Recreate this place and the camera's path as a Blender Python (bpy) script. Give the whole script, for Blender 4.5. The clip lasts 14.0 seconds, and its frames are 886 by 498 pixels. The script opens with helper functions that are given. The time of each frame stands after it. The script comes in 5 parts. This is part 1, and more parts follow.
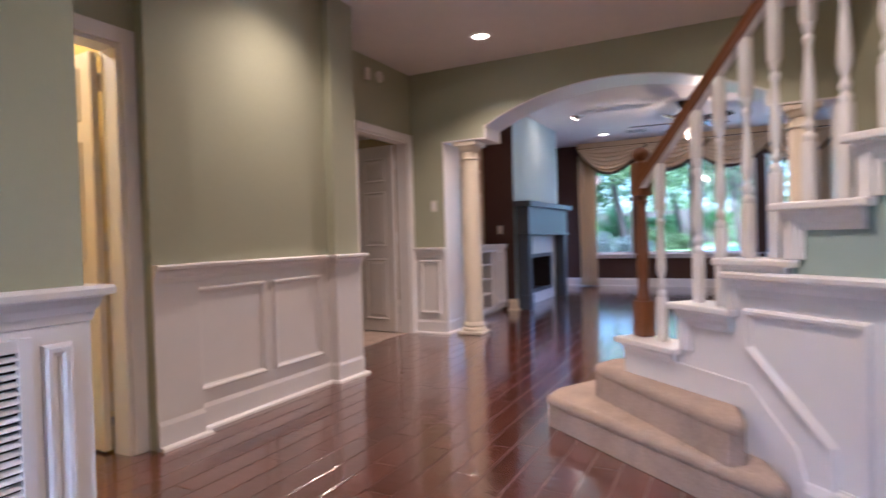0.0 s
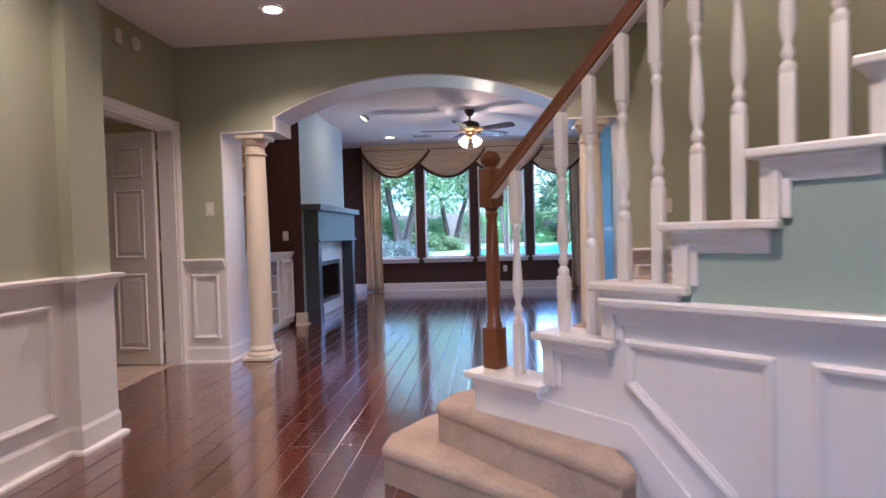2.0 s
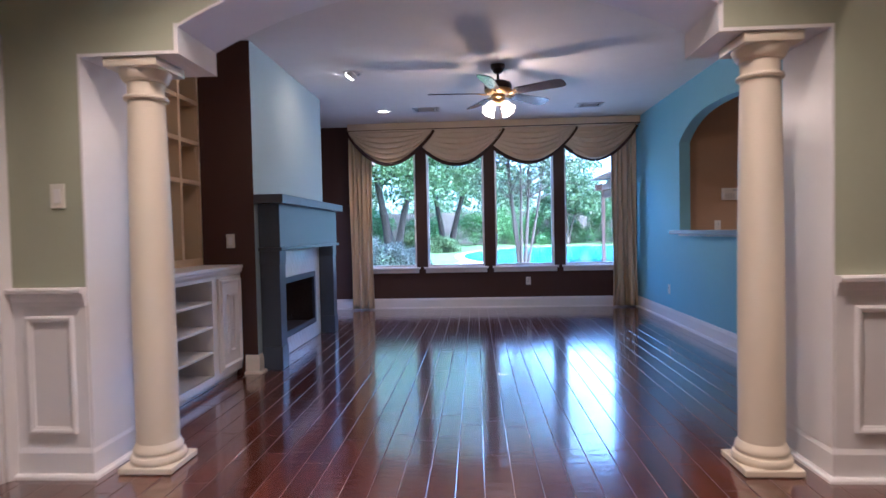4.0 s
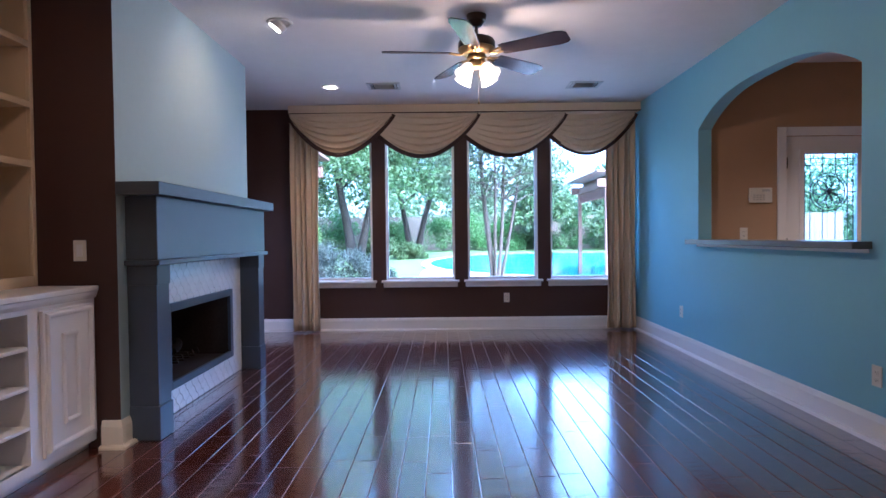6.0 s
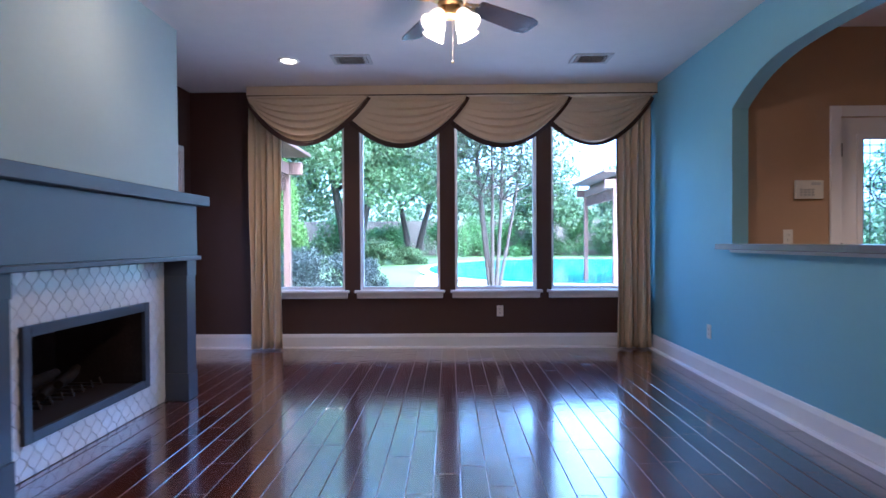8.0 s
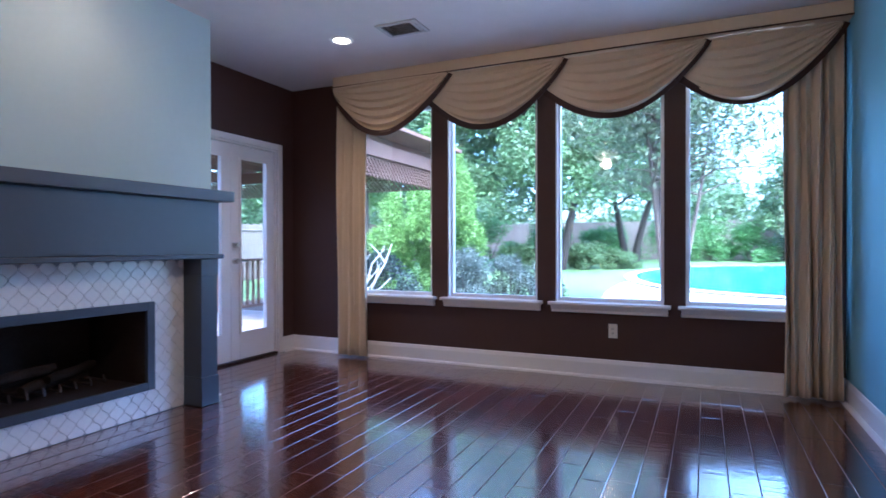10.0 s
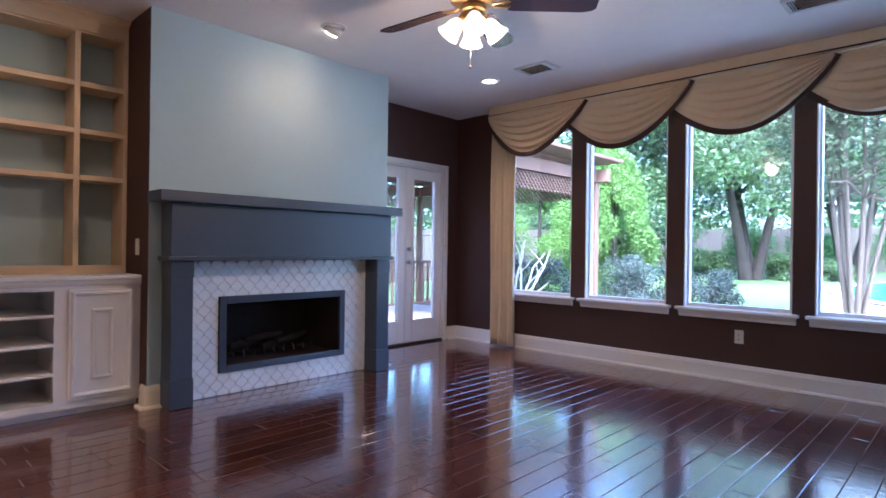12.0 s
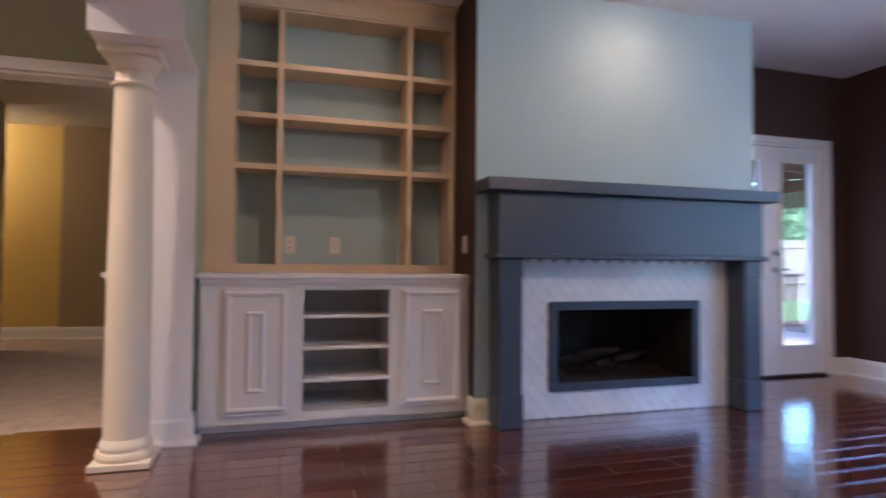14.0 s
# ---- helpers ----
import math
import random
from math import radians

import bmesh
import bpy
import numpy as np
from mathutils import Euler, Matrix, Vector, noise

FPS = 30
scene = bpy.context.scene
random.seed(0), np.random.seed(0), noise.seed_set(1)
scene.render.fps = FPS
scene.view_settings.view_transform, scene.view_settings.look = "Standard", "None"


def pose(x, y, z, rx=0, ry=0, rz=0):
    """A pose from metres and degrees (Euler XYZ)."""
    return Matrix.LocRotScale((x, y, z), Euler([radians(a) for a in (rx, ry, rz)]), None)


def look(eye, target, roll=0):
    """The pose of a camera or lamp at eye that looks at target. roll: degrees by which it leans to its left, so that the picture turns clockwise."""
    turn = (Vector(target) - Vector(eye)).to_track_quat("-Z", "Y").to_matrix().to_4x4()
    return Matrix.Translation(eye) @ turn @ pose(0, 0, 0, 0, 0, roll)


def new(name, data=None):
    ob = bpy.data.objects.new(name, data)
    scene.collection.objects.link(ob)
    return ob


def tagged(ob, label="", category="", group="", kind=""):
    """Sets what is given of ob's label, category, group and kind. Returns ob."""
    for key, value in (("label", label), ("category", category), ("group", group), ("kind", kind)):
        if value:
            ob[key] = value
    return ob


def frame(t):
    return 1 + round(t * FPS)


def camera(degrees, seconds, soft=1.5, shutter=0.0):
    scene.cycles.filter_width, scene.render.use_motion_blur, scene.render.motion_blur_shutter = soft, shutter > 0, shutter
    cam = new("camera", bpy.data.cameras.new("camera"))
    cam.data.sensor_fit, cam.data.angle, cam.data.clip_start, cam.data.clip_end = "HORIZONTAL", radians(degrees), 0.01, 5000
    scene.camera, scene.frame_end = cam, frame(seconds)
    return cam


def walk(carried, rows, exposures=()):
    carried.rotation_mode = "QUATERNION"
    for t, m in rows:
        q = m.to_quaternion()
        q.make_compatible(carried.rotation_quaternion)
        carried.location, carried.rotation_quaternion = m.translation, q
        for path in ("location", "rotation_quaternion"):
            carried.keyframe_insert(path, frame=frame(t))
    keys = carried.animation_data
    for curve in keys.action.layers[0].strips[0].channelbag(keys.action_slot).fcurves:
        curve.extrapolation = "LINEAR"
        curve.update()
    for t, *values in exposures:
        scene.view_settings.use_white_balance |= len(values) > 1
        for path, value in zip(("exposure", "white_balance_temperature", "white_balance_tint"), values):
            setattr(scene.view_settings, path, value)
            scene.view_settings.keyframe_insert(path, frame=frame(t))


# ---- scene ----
cam = camera(75.98, 14.0, soft=1.5, shutter=0.5)
SKY, SUN = 0.15, 0.75
EXPOSURES = [(0.0, 3.97, 4290, 14), (2.5, 3.94, 4190, 14), (4.3, 3.78, 4110, 13), (5.5, 3.88, 4150, 13), (9.5, 3.83, 4150, 12), (11.0, 3.90, 4270, 13), (12.5, 4.0, 4430, 13), (14.0, 4.06, 4450, 13)]
PATH = [
    (0, (0.088, -0.452, 1.002), (-0.833, 1.323, 0.964), -1.58),
    (0.5, (0.050, -0.655, 1.047), (-0.433, 1.285, 0.998), -1.70),
    (1, (-0.084, -0.651, 1.079), (-0.321, 1.334, 1.025), -1.75),
    (1.5, (-0.222, -0.401, 1.057), (-0.373, 1.592, 1.002), -1.73),
    (2, (-0.339, 0.029, 1.076), (-0.493, 2.022, 1.020), -1.58),
    (4.5, (-0.792, 2.732, 1.134), (-0.874, 4.729, 1.074), -0.83),
    (5, (-0.781, 3.166, 1.122), (-0.801, 5.165, 1.065), -0.74),
    (5.5, (-0.782, 3.506, 1.138), (-0.781, 5.506, 1.085), -0.79),
    (6, (-0.777, 3.660, 1.151), (-0.779, 5.659, 1.107), -0.63),
    (6.5, (-0.799, 3.740, 1.157), (-0.789, 5.740, 1.118), -0.53),
    (7, (-0.777, 3.894, 1.132), (-0.751, 5.893, 1.103), -0.52),
    (9.5, (0.305, 5.767, 1.118), (-0.236, 7.692, 1.098), -0.13),
    (10, (0.678, 5.853, 1.092), (-0.160, 7.669, 1.080), -0.11),
    (10.5, (0.987, 5.662, 1.094), (-0.012, 7.395, 1.088), 0.16),
    (11, (1.333, 5.564, 1.080), (0.121, 7.156, 1.077), 0.20),
    (11.5, (1.518, 5.445, 1.109), (0.201, 6.950, 1.103), 0.40),
    (12, (1.517, 5.396, 1.107), (0.133, 6.839, 1.107), 0.75),
    (12.5, (1.520, 5.447, 1.109), (0.052, 6.805, 1.109), 0.69),
    (13, (1.464, 5.530, 1.112), (-0.152, 6.709, 1.109), 0.73),
    (13.5, (1.118, 5.576, 1.030), (-0.642, 6.526, 1.057), 0.57),
    (14, (0.694, 5.628, 0.953), (-1.226, 6.185, 1.014), 0.47),
]
walk(cam, [(t, look(eye, target, roll)) for t, eye, target, roll in PATH], exposures=EXPOSURES)

# ---- sky and sun ----
world = bpy.data.worlds.new("sky")
scene.world = world
world.use_nodes = True
wn = world.node_tree.nodes
sky = wn.new("ShaderNodeTexSky")
sky.sky_type, sky.sun_disc = "NISHITA", False
sky.sun_elevation, sky.sun_rotation = radians(48), radians(150)
sky.air_density, sky.dust_density, sky.ozone_density = 1.0, 5.0, 1.0
wn["Background"].inputs["Strength"].default_value = SKY
world.node_tree.links.new(sky.outputs["Color"], wn["Background"].inputs["Color"])
sun = new("sun", bpy.data.lights.new("sun", "SUN"))
sun.data.energy, sun.data.angle, sun.data.color = SUN, radians(15), (1.0, 0.95, 0.88)
sun.matrix_world = look((0, 0, 0), (math.sin(radians(150)) * -1, -math.cos(radians(150)), -math.tan(radians(48))))


# ---- materials ----
def material(name, colour, rough=0.5, metal=0.0, vary=0.08, scale=6.0, bump=0.0, bump_scale=60.0, rough_vary=0.0, per=0.0,
             stretch=(1, 1, 1), coat=0.0, spec=0.5, island=False):
    """Plain surface with a large and a fine variation, fine relief and variation from piece to piece."""
    m = bpy.data.materials.new(name)
    m.use_nodes = True
    nt = m.node_tree
    n, link = nt.nodes, nt.links.new
    bs = n["Principled BSDF"]
    bs.inputs["Roughness"].default_value, bs.inputs["Metallic"].default_value = rough, metal
    bs.inputs["Coat Weight"].default_value = coat
    bs.inputs["Specular IOR Level"].default_value = spec
    tc = n.new("ShaderNodeTexCoord")
    mp = n.new("ShaderNodeMapping")
    mp.inputs["Scale"].default_value = stretch
    link(tc.outputs["Object"], mp.inputs["Vector"])
    big = n.new("ShaderNodeTexNoise")
    big.inputs["Scale"].default_value, big.inputs["Detail"].default_value = scale * 0.35, 3
    fine = n.new("ShaderNodeTexNoise")
    fine.inputs["Scale"].default_value, fine.inputs["Detail"].default_value = scale * 5, 5
    link(mp.outputs["Vector"], big.inputs["Vector"])
    link(mp.outputs["Vector"], fine.inputs["Vector"])
    add = n.new("ShaderNodeMath")
    add.operation = "ADD"
    link(big.outputs["Fac"], add.inputs[0])
    link(fine.outputs["Fac"], add.inputs[1])
    last = add
    if per:
        if island:
            info = n.new("ShaderNodeNewGeometry")
            rnd = info.outputs["Random Per Island"]
        else:
            info = n.new("ShaderNodeObjectInfo")
            rnd = info.outputs["Random"]
        mul = n.new("ShaderNodeMath")
        mul.operation = "MULTIPLY_ADD"
        mul.inputs[1].default_value, mul.inputs[2].default_value = per / max(vary, 0.01), -0.5 * per / max(vary, 0.01)
        link(rnd, mul.inputs[0])
        add2 = n.new("ShaderNodeMath")
        add2.operation = "ADD"
        link(last.outputs[0], add2.inputs[0])
        link(mul.outputs[0], add2.inputs[1])
        last = add2
    rng = n.new("ShaderNodeMapRange")
    rng.clamp = False
    rng.inputs["From Min"].default_value, rng.inputs["From Max"].default_value = 0.5, 1.5
    rng.inputs["To Min"].default_value, rng.inputs["To Max"].default_value = 1 - vary, 1 + vary
    link(last.outputs[0], rng.inputs["Value"])
    hsv = n.new("ShaderNodeHueSaturation")
    hsv.inputs["Color"].default_value = (*colour, 1)
    link(rng.outputs["Result"], hsv.inputs["Value"])
    link(hsv.outputs["Color"], bs.inputs["Base Color"])
    if rough_vary:
        rr = n.new("ShaderNodeMapRange")
        rr.inputs["From Min"].default_value, rr.inputs["From Max"].default_value = 0.3, 0.7
        rr.inputs["To Min"].default_value, rr.inputs["To Max"].default_value = rough - rough_vary, rough + rough_vary
        link(big.outputs["Fac"], rr.inputs["Value"])
        link(rr.outputs["Result"], bs.inputs["Roughness"])
    if bump:
        bt = n.new("ShaderNodeTexNoise")
        bt.inputs["Scale"].default_value, bt.inputs["Detail"].default_value = bump_scale, 4
        link(mp.outputs["Vector"], bt.inputs["Vector"])
        bp = n.new("ShaderNodeBump")
        bp.inputs["Strength"].default_value, bp.inputs["Distance"].default_value = bump, 0.004
        link(bt.outputs["Fac"], bp.inputs["Height"])
        link(bp.outputs["Normal"], bs.inputs["Normal"])
    return m


def emitter(name, colour, strength):
    m = bpy.data.materials.new(name)
    m.use_nodes = True
    bs = m.node_tree.nodes["Principled BSDF"]
    bs.inputs["Base Color"].default_value = (0.9, 0.9, 0.88, 1)
    bs.inputs["Emission Color"].default_value = (*colour, 1)
    bs.inputs["Emission Strength"].default_value = strength
    return m


def glass(name, tint=(1, 1, 1), rough=0.0, gloss=0.08):
    """A thin pane: clear, with a mirror sheen that grows towards a grazing view."""
    m = bpy.data.materials.new(name)
    m.use_nodes = True
    nt = m.node_tree
    n, link = nt.nodes, nt.links.new
    n.remove(n["Principled BSDF"])
    tr = n.new("ShaderNodeBsdfTransparent")
    tr.inputs["Color"].default_value = (*tint, 1)
    gl = n.new("ShaderNodeBsdfGlossy")
    gl.inputs["Roughness"].default_value = rough
    lw = n.new("ShaderNodeLayerWeight")
    lw.inputs["Blend"].default_value = 0.5
    pw = n.new("ShaderNodeMath")
    pw.operation = "POWER"
    pw.inputs[1].default_value = 4.0
    link(lw.outputs["Facing"], pw.inputs[0])
    fr = n.new("ShaderNodeMapRange")
    fr.inputs["To Min"].default_value, fr.inputs["To Max"].default_value = 0.03, 0.7
    link(pw.outputs[0], fr.inputs["Value"])
    mx = n.new("ShaderNodeMixShader")
    link(fr.outputs["Result"], mx.inputs["Fac"])
    link(tr.outputs["BSDF"], mx.inputs[1])
    link(gl.outputs["BSDF"], mx.inputs[2])
    link(mx.outputs["Shader"], n["Material Output"].inputs["Surface"])
    return m


def wood_floor(name, island=False):
    """Dark reddish hand-scraped boards under a glossy finish, grain along y."""
    m = bpy.data.materials.new(name)
    m.use_nodes = True
    nt = m.node_tree
    n, link = nt.nodes, nt.links.new
    bs = n["Principled BSDF"]
    tc = n.new("ShaderNodeTexCoord")
    if island:
        rnd = n.new("ShaderNodeNewGeometry").outputs["Random Per Island"]
    else:
        rnd = n.new("ShaderNodeObjectInfo").outputs["Random"]
    off = n.new("ShaderNodeVectorMath")
    off.operation = "MULTIPLY_ADD"
    off.inputs[1].default_value = (7.0, 31.0, 3.0)
    link(rnd, off.inputs[0])
    geo = n.new("ShaderNodeNewGeometry")
    link(geo.outputs["Position"], off.inputs[2])
    mp = n.new("ShaderNodeMapping")
    mp.inputs["Scale"].default_value = (14, 0.9, 1)
    link(off.outputs["Vector"], mp.inputs["Vector"])
    gr = n.new("ShaderNodeTexNoise")
    gr.inputs["Scale"].default_value, gr.inputs["Detail"].default_value, gr.inputs["Distortion"].default_value = 2.2, 8, 0.6
    link(mp.outputs["Vector"], gr.inputs["Vector"])
    ramp = n.new("ShaderNodeValToRGB")
    e = ramp.color_ramp.elements
    e[0].position, e[0].color = 0.3, (0.048, 0.0115, 0.0066, 1)
    e[1].position, e[1].color = 0.72, (0.145, 0.036, 0.018, 1)
    link(gr.outputs["Fac"], ramp.inputs["Fac"])
    hsv = n.new("ShaderNodeHueSaturation")
    rg = n.new("ShaderNodeMapRange")
    rg.inputs["To Min"].default_value, rg.inputs["To Max"].default_value = 0.78, 1.25
    link(rnd, rg.inputs["Value"])
    link(rg.outputs["Result"], hsv.inputs["Value"])
    link(ramp.outputs["Color"], hsv.inputs["Color"])
    link(hsv.outputs["Color"], bs.inputs["Base Color"])
    # scraped waves across the board
    wp = n.new("ShaderNodeMapping")
    wp.inputs["Scale"].default_value = (5.0, 16.0, 1)
    link(off.outputs["Vector"], wp.inputs["Vector"])
    wv = n.new("ShaderNodeTexNoise")
    wv.inputs["Scale"].default_value, wv.inputs["Detail"].default_value = 1.6, 2
    link(wp.outputs["Vector"], wv.inputs["Vector"])
    bp = n.new("ShaderNodeBump")
    bp.inputs["Strength"].default_value, bp.inputs["Distance"].default_value = 0.16, 0.006
    link(wv.outputs["Fac"], bp.inputs["Height"])
    link(bp.outputs["Normal"], bs.inputs["Normal"])
    rr = n.new("ShaderNodeMapRange")
    rr.inputs["To Min"].default_value, rr.inputs["To Max"].default_value = 0.14, 0.25
    link(gr.outputs["Fac"], rr.inputs["Value"])
    link(rr.outputs["Result"], bs.inputs["Roughness"])
    bs.inputs["Specular IOR Level"].default_value = 1.0
    bs.inputs["Coat Weight"].default_value, bs.inputs["Coat Roughness"].default_value, bs.inputs["Coat IOR"].default_value = 1.0, 0.115, 1.9
    link(bp.outputs["Normal"], bs.inputs["Coat Normal"])
    return m


SAGE = material("sage_wall_paint", (0.40, 0.41, 0.29), 0.75, vary=0.03, bump=0.12, bump_scale=140)
# Stair wall's sage, its cool daylight mixed into the colour.
STAIRCOOL = material("cool_lit_sage_paint", (0.34, 0.42, 0.38), 0.75, vary=0.03, bump=0.12, bump_scale=140)
BLUE = material("sky_blue_wall_paint", (0.265, 0.505, 0.63), 0.6, vary=0.03, bump=0.12, bump_scale=140)
PALE = material("pale_blue_wall_paint", (0.40, 0.50, 0.525), 0.7, vary=0.03, bump=0.12, bump_scale=140)
BROWN = material("chocolate_wall_paint", (0.060, 0.026, 0.020), 0.7, vary=0.06, bump=0.15, bump_scale=140)
TAN = material("tan_wall_paint", (0.42, 0.27, 0.15), 0.7, vary=0.03, bump=0.1, bump_scale=140)
TAUPE = material("taupe_wall_paint", (0.34, 0.26, 0.14), 0.8, vary=0.03)
# Yellow lamplight of the passage and closet, put into the wall colour.
YELLOWLIT = material("yellow_lamplit_wall", (0.62, 0.46, 0.10), 0.8, vary=0.03)
CEIL = material("white_ceiling_texture", (0.72, 0.68, 0.66), 0.9, vary=0.04, scale=20, bump=0.6, bump_scale=70)
WHITE = material("white_gloss_paint", (0.80, 0.77, 0.76), 0.32, vary=0.02, scale=3, bump=0.03, bump_scale=40)
CREAM = material("cream_gloss_paint", (0.78, 0.69, 0.54), 0.35, vary=0.02, scale=3, bump=0.03, bump_scale=40)
# Copy of the cream with the bookcase's warm lamplight put into the colour.
SHELFLIT = material("lamp_tinted_shelf_cream", (0.66, 0.51, 0.32), 0.38, vary=0.03, scale=3, bump=0.03, bump_scale=40)
SLATE = material("slate_grey_paint", (0.060, 0.070, 0.092), 0.38, vary=0.06, scale=5, bump=0.04, bump_scale=50)
FLOORWOOD = wood_floor("dark_cherry_boards")
FLOORWOOD_FAR = wood_floor("dark_cherry_boards_joined", island=True)
# Pale grey puts the glint along the board edges into the joint colour.
JOINT = material("pale_glint_board_joint", (0.36, 0.31, 0.30), 0.3, vary=0.15, scale=8)
OAK = material("oak_handrail", (0.17, 0.062, 0.018), 0.28, vary=0.22, scale=14, stretch=(1, 1, 0.25), bump=0.05, bump_scale=90)
CARPET = material("beige_carpet", (0.46, 0.36, 0.29), 0.95, vary=0.30, scale=22, bump=1.0, bump_scale=170)
CURTAIN = material("cream_curtain_cloth", (0.66, 0.53, 0.36), 0.85, vary=0.05, scale=5, bump=0.2, bump_scale=400)
BAND = material("brown_cloth_band", (0.045, 0.022, 0.018), 0.85, vary=0.08)
TILE = material("white_marble_tile", (0.88, 0.88, 0.88), 0.16, vary=0.05, scale=9, per=0.03)
GROUT = material("grey_grout", (0.36, 0.38, 0.42), 0.9, vary=0.05)
SOOT = material("sooty_black_metal", (0.062, 0.046, 0.040), 0.55, vary=0.3, scale=9)
LOG = material("charred_ceramic_log", (0.028, 0.019, 0.014), 0.95, vary=0.5, scale=16, bump=0.8, bump_scale=60)
for m in (SOOT, LOG):
    m.node_tree.nodes["Principled BSDF"].inputs["Specular IOR Level"].default_value = 0.12
BRONZE = material("oil_rubbed_bronze", (0.045, 0.030, 0.022), 0.35, metal=0.8, vary=0.15)
BRASS = material("antique_brass", (0.42, 0.27, 0.10), 0.32, metal=0.9, vary=0.15)
STEEL = material("satin_nickel", (0.55, 0.53, 0.50), 0.3, metal=1.0, vary=0.05)
BLADE = material("dark_walnut_blade", (0.045, 0.030, 0.030), 0.22, vary=0.25, scale=8, stretch=(0.3, 3, 1))
PLASTIC = material("ivory_plastic", (0.72, 0.68, 0.60), 0.4, vary=0.02)
VENTMETAL = material("vent_grey_enamel", (0.50, 0.49, 0.48), 0.45, vary=0.04)
# Near-black colour painted for the shade behind louvres and in socket slots.
DARK = material("void_shade", (0.01, 0.01, 0.01), 0.9, vary=0.1)
BAR = material("grey_stone_ledge", (0.13, 0.12, 0.12), 0.3, vary=0.25, scale=18)
PANE = glass("clear_pane")
LEADED = glass("textured_pane", (0.86, 0.93, 0.98), rough=0.05)
LEAD = material("dark_leading", (0.03, 0.03, 0.035), 0.4, metal=0.6, vary=0.1)
BULB = emitter("warm_lamp_lens", (1.0, 0.66, 0.36), 2.0)
SHADE = emitter("lit_frosted_glass", (1.0, 0.62, 0.30), 0.18)


# ---- mesh helpers ----
def box(bm, x0, x1, y0, y1, z0, z1):
    v = [bm.verts.new((x, y, z)) for x in (x0, x1) for y in (y0, y1) for z in (z0, z1)]
    for f in ((0, 1, 3, 2), (4, 6, 7, 5), (0, 4, 5, 1), (2, 3, 7, 6), (0, 2, 6, 4), (1, 5, 7, 3)):
        bm.faces.new([v[i] for i in f])
    return v


def boxes(*dims, bevel=0.0):
    bm = bmesh.new()
    for d in dims:
        box(bm, *d)
    if bevel:
        bmesh.ops.bevel(bm, geom=bm.edges[:], offset=bevel, segments=2, affect="EDGES", profile=0.5)
    return bm


def prism(pts, z0, z1, bevel=0.0, seg=2):
    """A flat outline (x, y) raised from z0 to z1."""
    bm = bmesh.new()
    lo = [bm.verts.new((x, y, z0)) for x, y in pts]
    hi = [bm.verts.new((x, y, z1)) for x, y in pts]
    bm.faces.new(lo[::-1])
    bm.faces.new(hi)
    for i in range(len(pts)):
        j = (i + 1) % len(pts)
        bm.faces.new((lo[i], lo[j], hi[j], hi[i]))
    bmesh.ops.recalc_face_normals(bm, faces=bm.faces)
    if bevel:
        bmesh.ops.bevel(bm, geom=bm.edges[:], offset=bevel, segments=seg, affect="EDGES", profile=0.5)
    return bm


def turned(profile, sides=20, at=(0, 0, 0)):
    """A lathe shape: (radius, height) from bottom to top."""
    bm = bmesh.new()
    rings = []
    for r, z in profile:
        rings.append([bm.verts.new((at[0] + r * math.cos(2 * math.pi * k / sides), at[1] + r * math.sin(2 * math.pi * k / sides), at[2] + z)) for k in range(sides)])
    for a, b in zip(rings, rings[1:]):
        for k in range(sides):
            bm.faces.new((a[k], a[(k + 1) % sides], b[(k + 1) % sides], b[k]))
    bm.faces.new(rings[0][::-1])
    bm.faces.new(rings[-1])
    return bm


def tube(pts, radius, sides=8):
    """A round bar along points; radius: one number or one for each point."""
    bm = bmesh.new()
    rad = radius if isinstance(radius, (list, tuple)) else [radius] * len(pts)
    pts = [Vector(p) for p in pts]
    rings = []
    for i, p in enumerate(pts):
        d = (pts[min(i + 1, len(pts) - 1)] - pts[max(i - 1, 0)]).normalized()
        a = d.orthogonal().normalized() if not rings else (side - d * side.dot(d)).normalized()
        side = a
        b = d.cross(a)
        rings.append([bm.verts.new(p + rad[i] * (math.cos(2 * math.pi * k / sides) * a + math.sin(2 * math.pi * k / sides) * b)) for k in range(sides)])
    for a, b in zip(rings, rings[1:]):
        for k in range(sides):
            bm.faces.new((a[k], a[(k + 1) % sides], b[(k + 1) % sides], b[k]))
    bm.faces.new(rings[0][::-1])
    bm.faces.new(rings[-1])
    return bm


def extrude_along(profile, path, closed=False):
    """A moulding: profile (out, up) swept along (x, y, z) points with mitred corners, out to the right of the way."""
    bm = bmesh.new()
    path = [Vector(p) for p in path]
    n = len(path)
    rings = []
    for i, p in enumerate(path):
        a = path[i - 1] if i or closed else None
        b = path[(i + 1) % n] if i < n - 1 or closed else None
        d0 = (p - a).normalized() if a is not None else None
        d1 = (b - p).normalized() if b is not None else None
        d0, d1 = d0 or d1, d1 or d0
        n0, n1 = Vector((d0.y, -d0.x, 0)), Vector((d1.y, -d1.x, 0))
        m = (n0 + n1) / max(0.2, 1 + n0.dot(n1))
        rings.append([bm.verts.new(p + m * o + Vector((0, 0, u))) for o, u in profile])
    k = len(profile)
    for i in range(n if closed else n - 1):
        r, s = rings[i], rings[(i + 1) % n]
        for j in range(k):
            bm.faces.new((r[j], r[(j + 1) % k], s[(j + 1) % k], s[j]))
    if not closed:
        bm.faces.new(rings[0])
        bm.faces.new(rings[-1][::-1])
    bmesh.ops.recalc_face_normals(bm, faces=bm.faces)
    return bm


def join(*bms):
    out = bmesh.new()
    for b in bms:
        me = bpy.data.meshes.new("tmp")
        b.to_mesh(me)
        b.free()
        out.from_mesh(me)
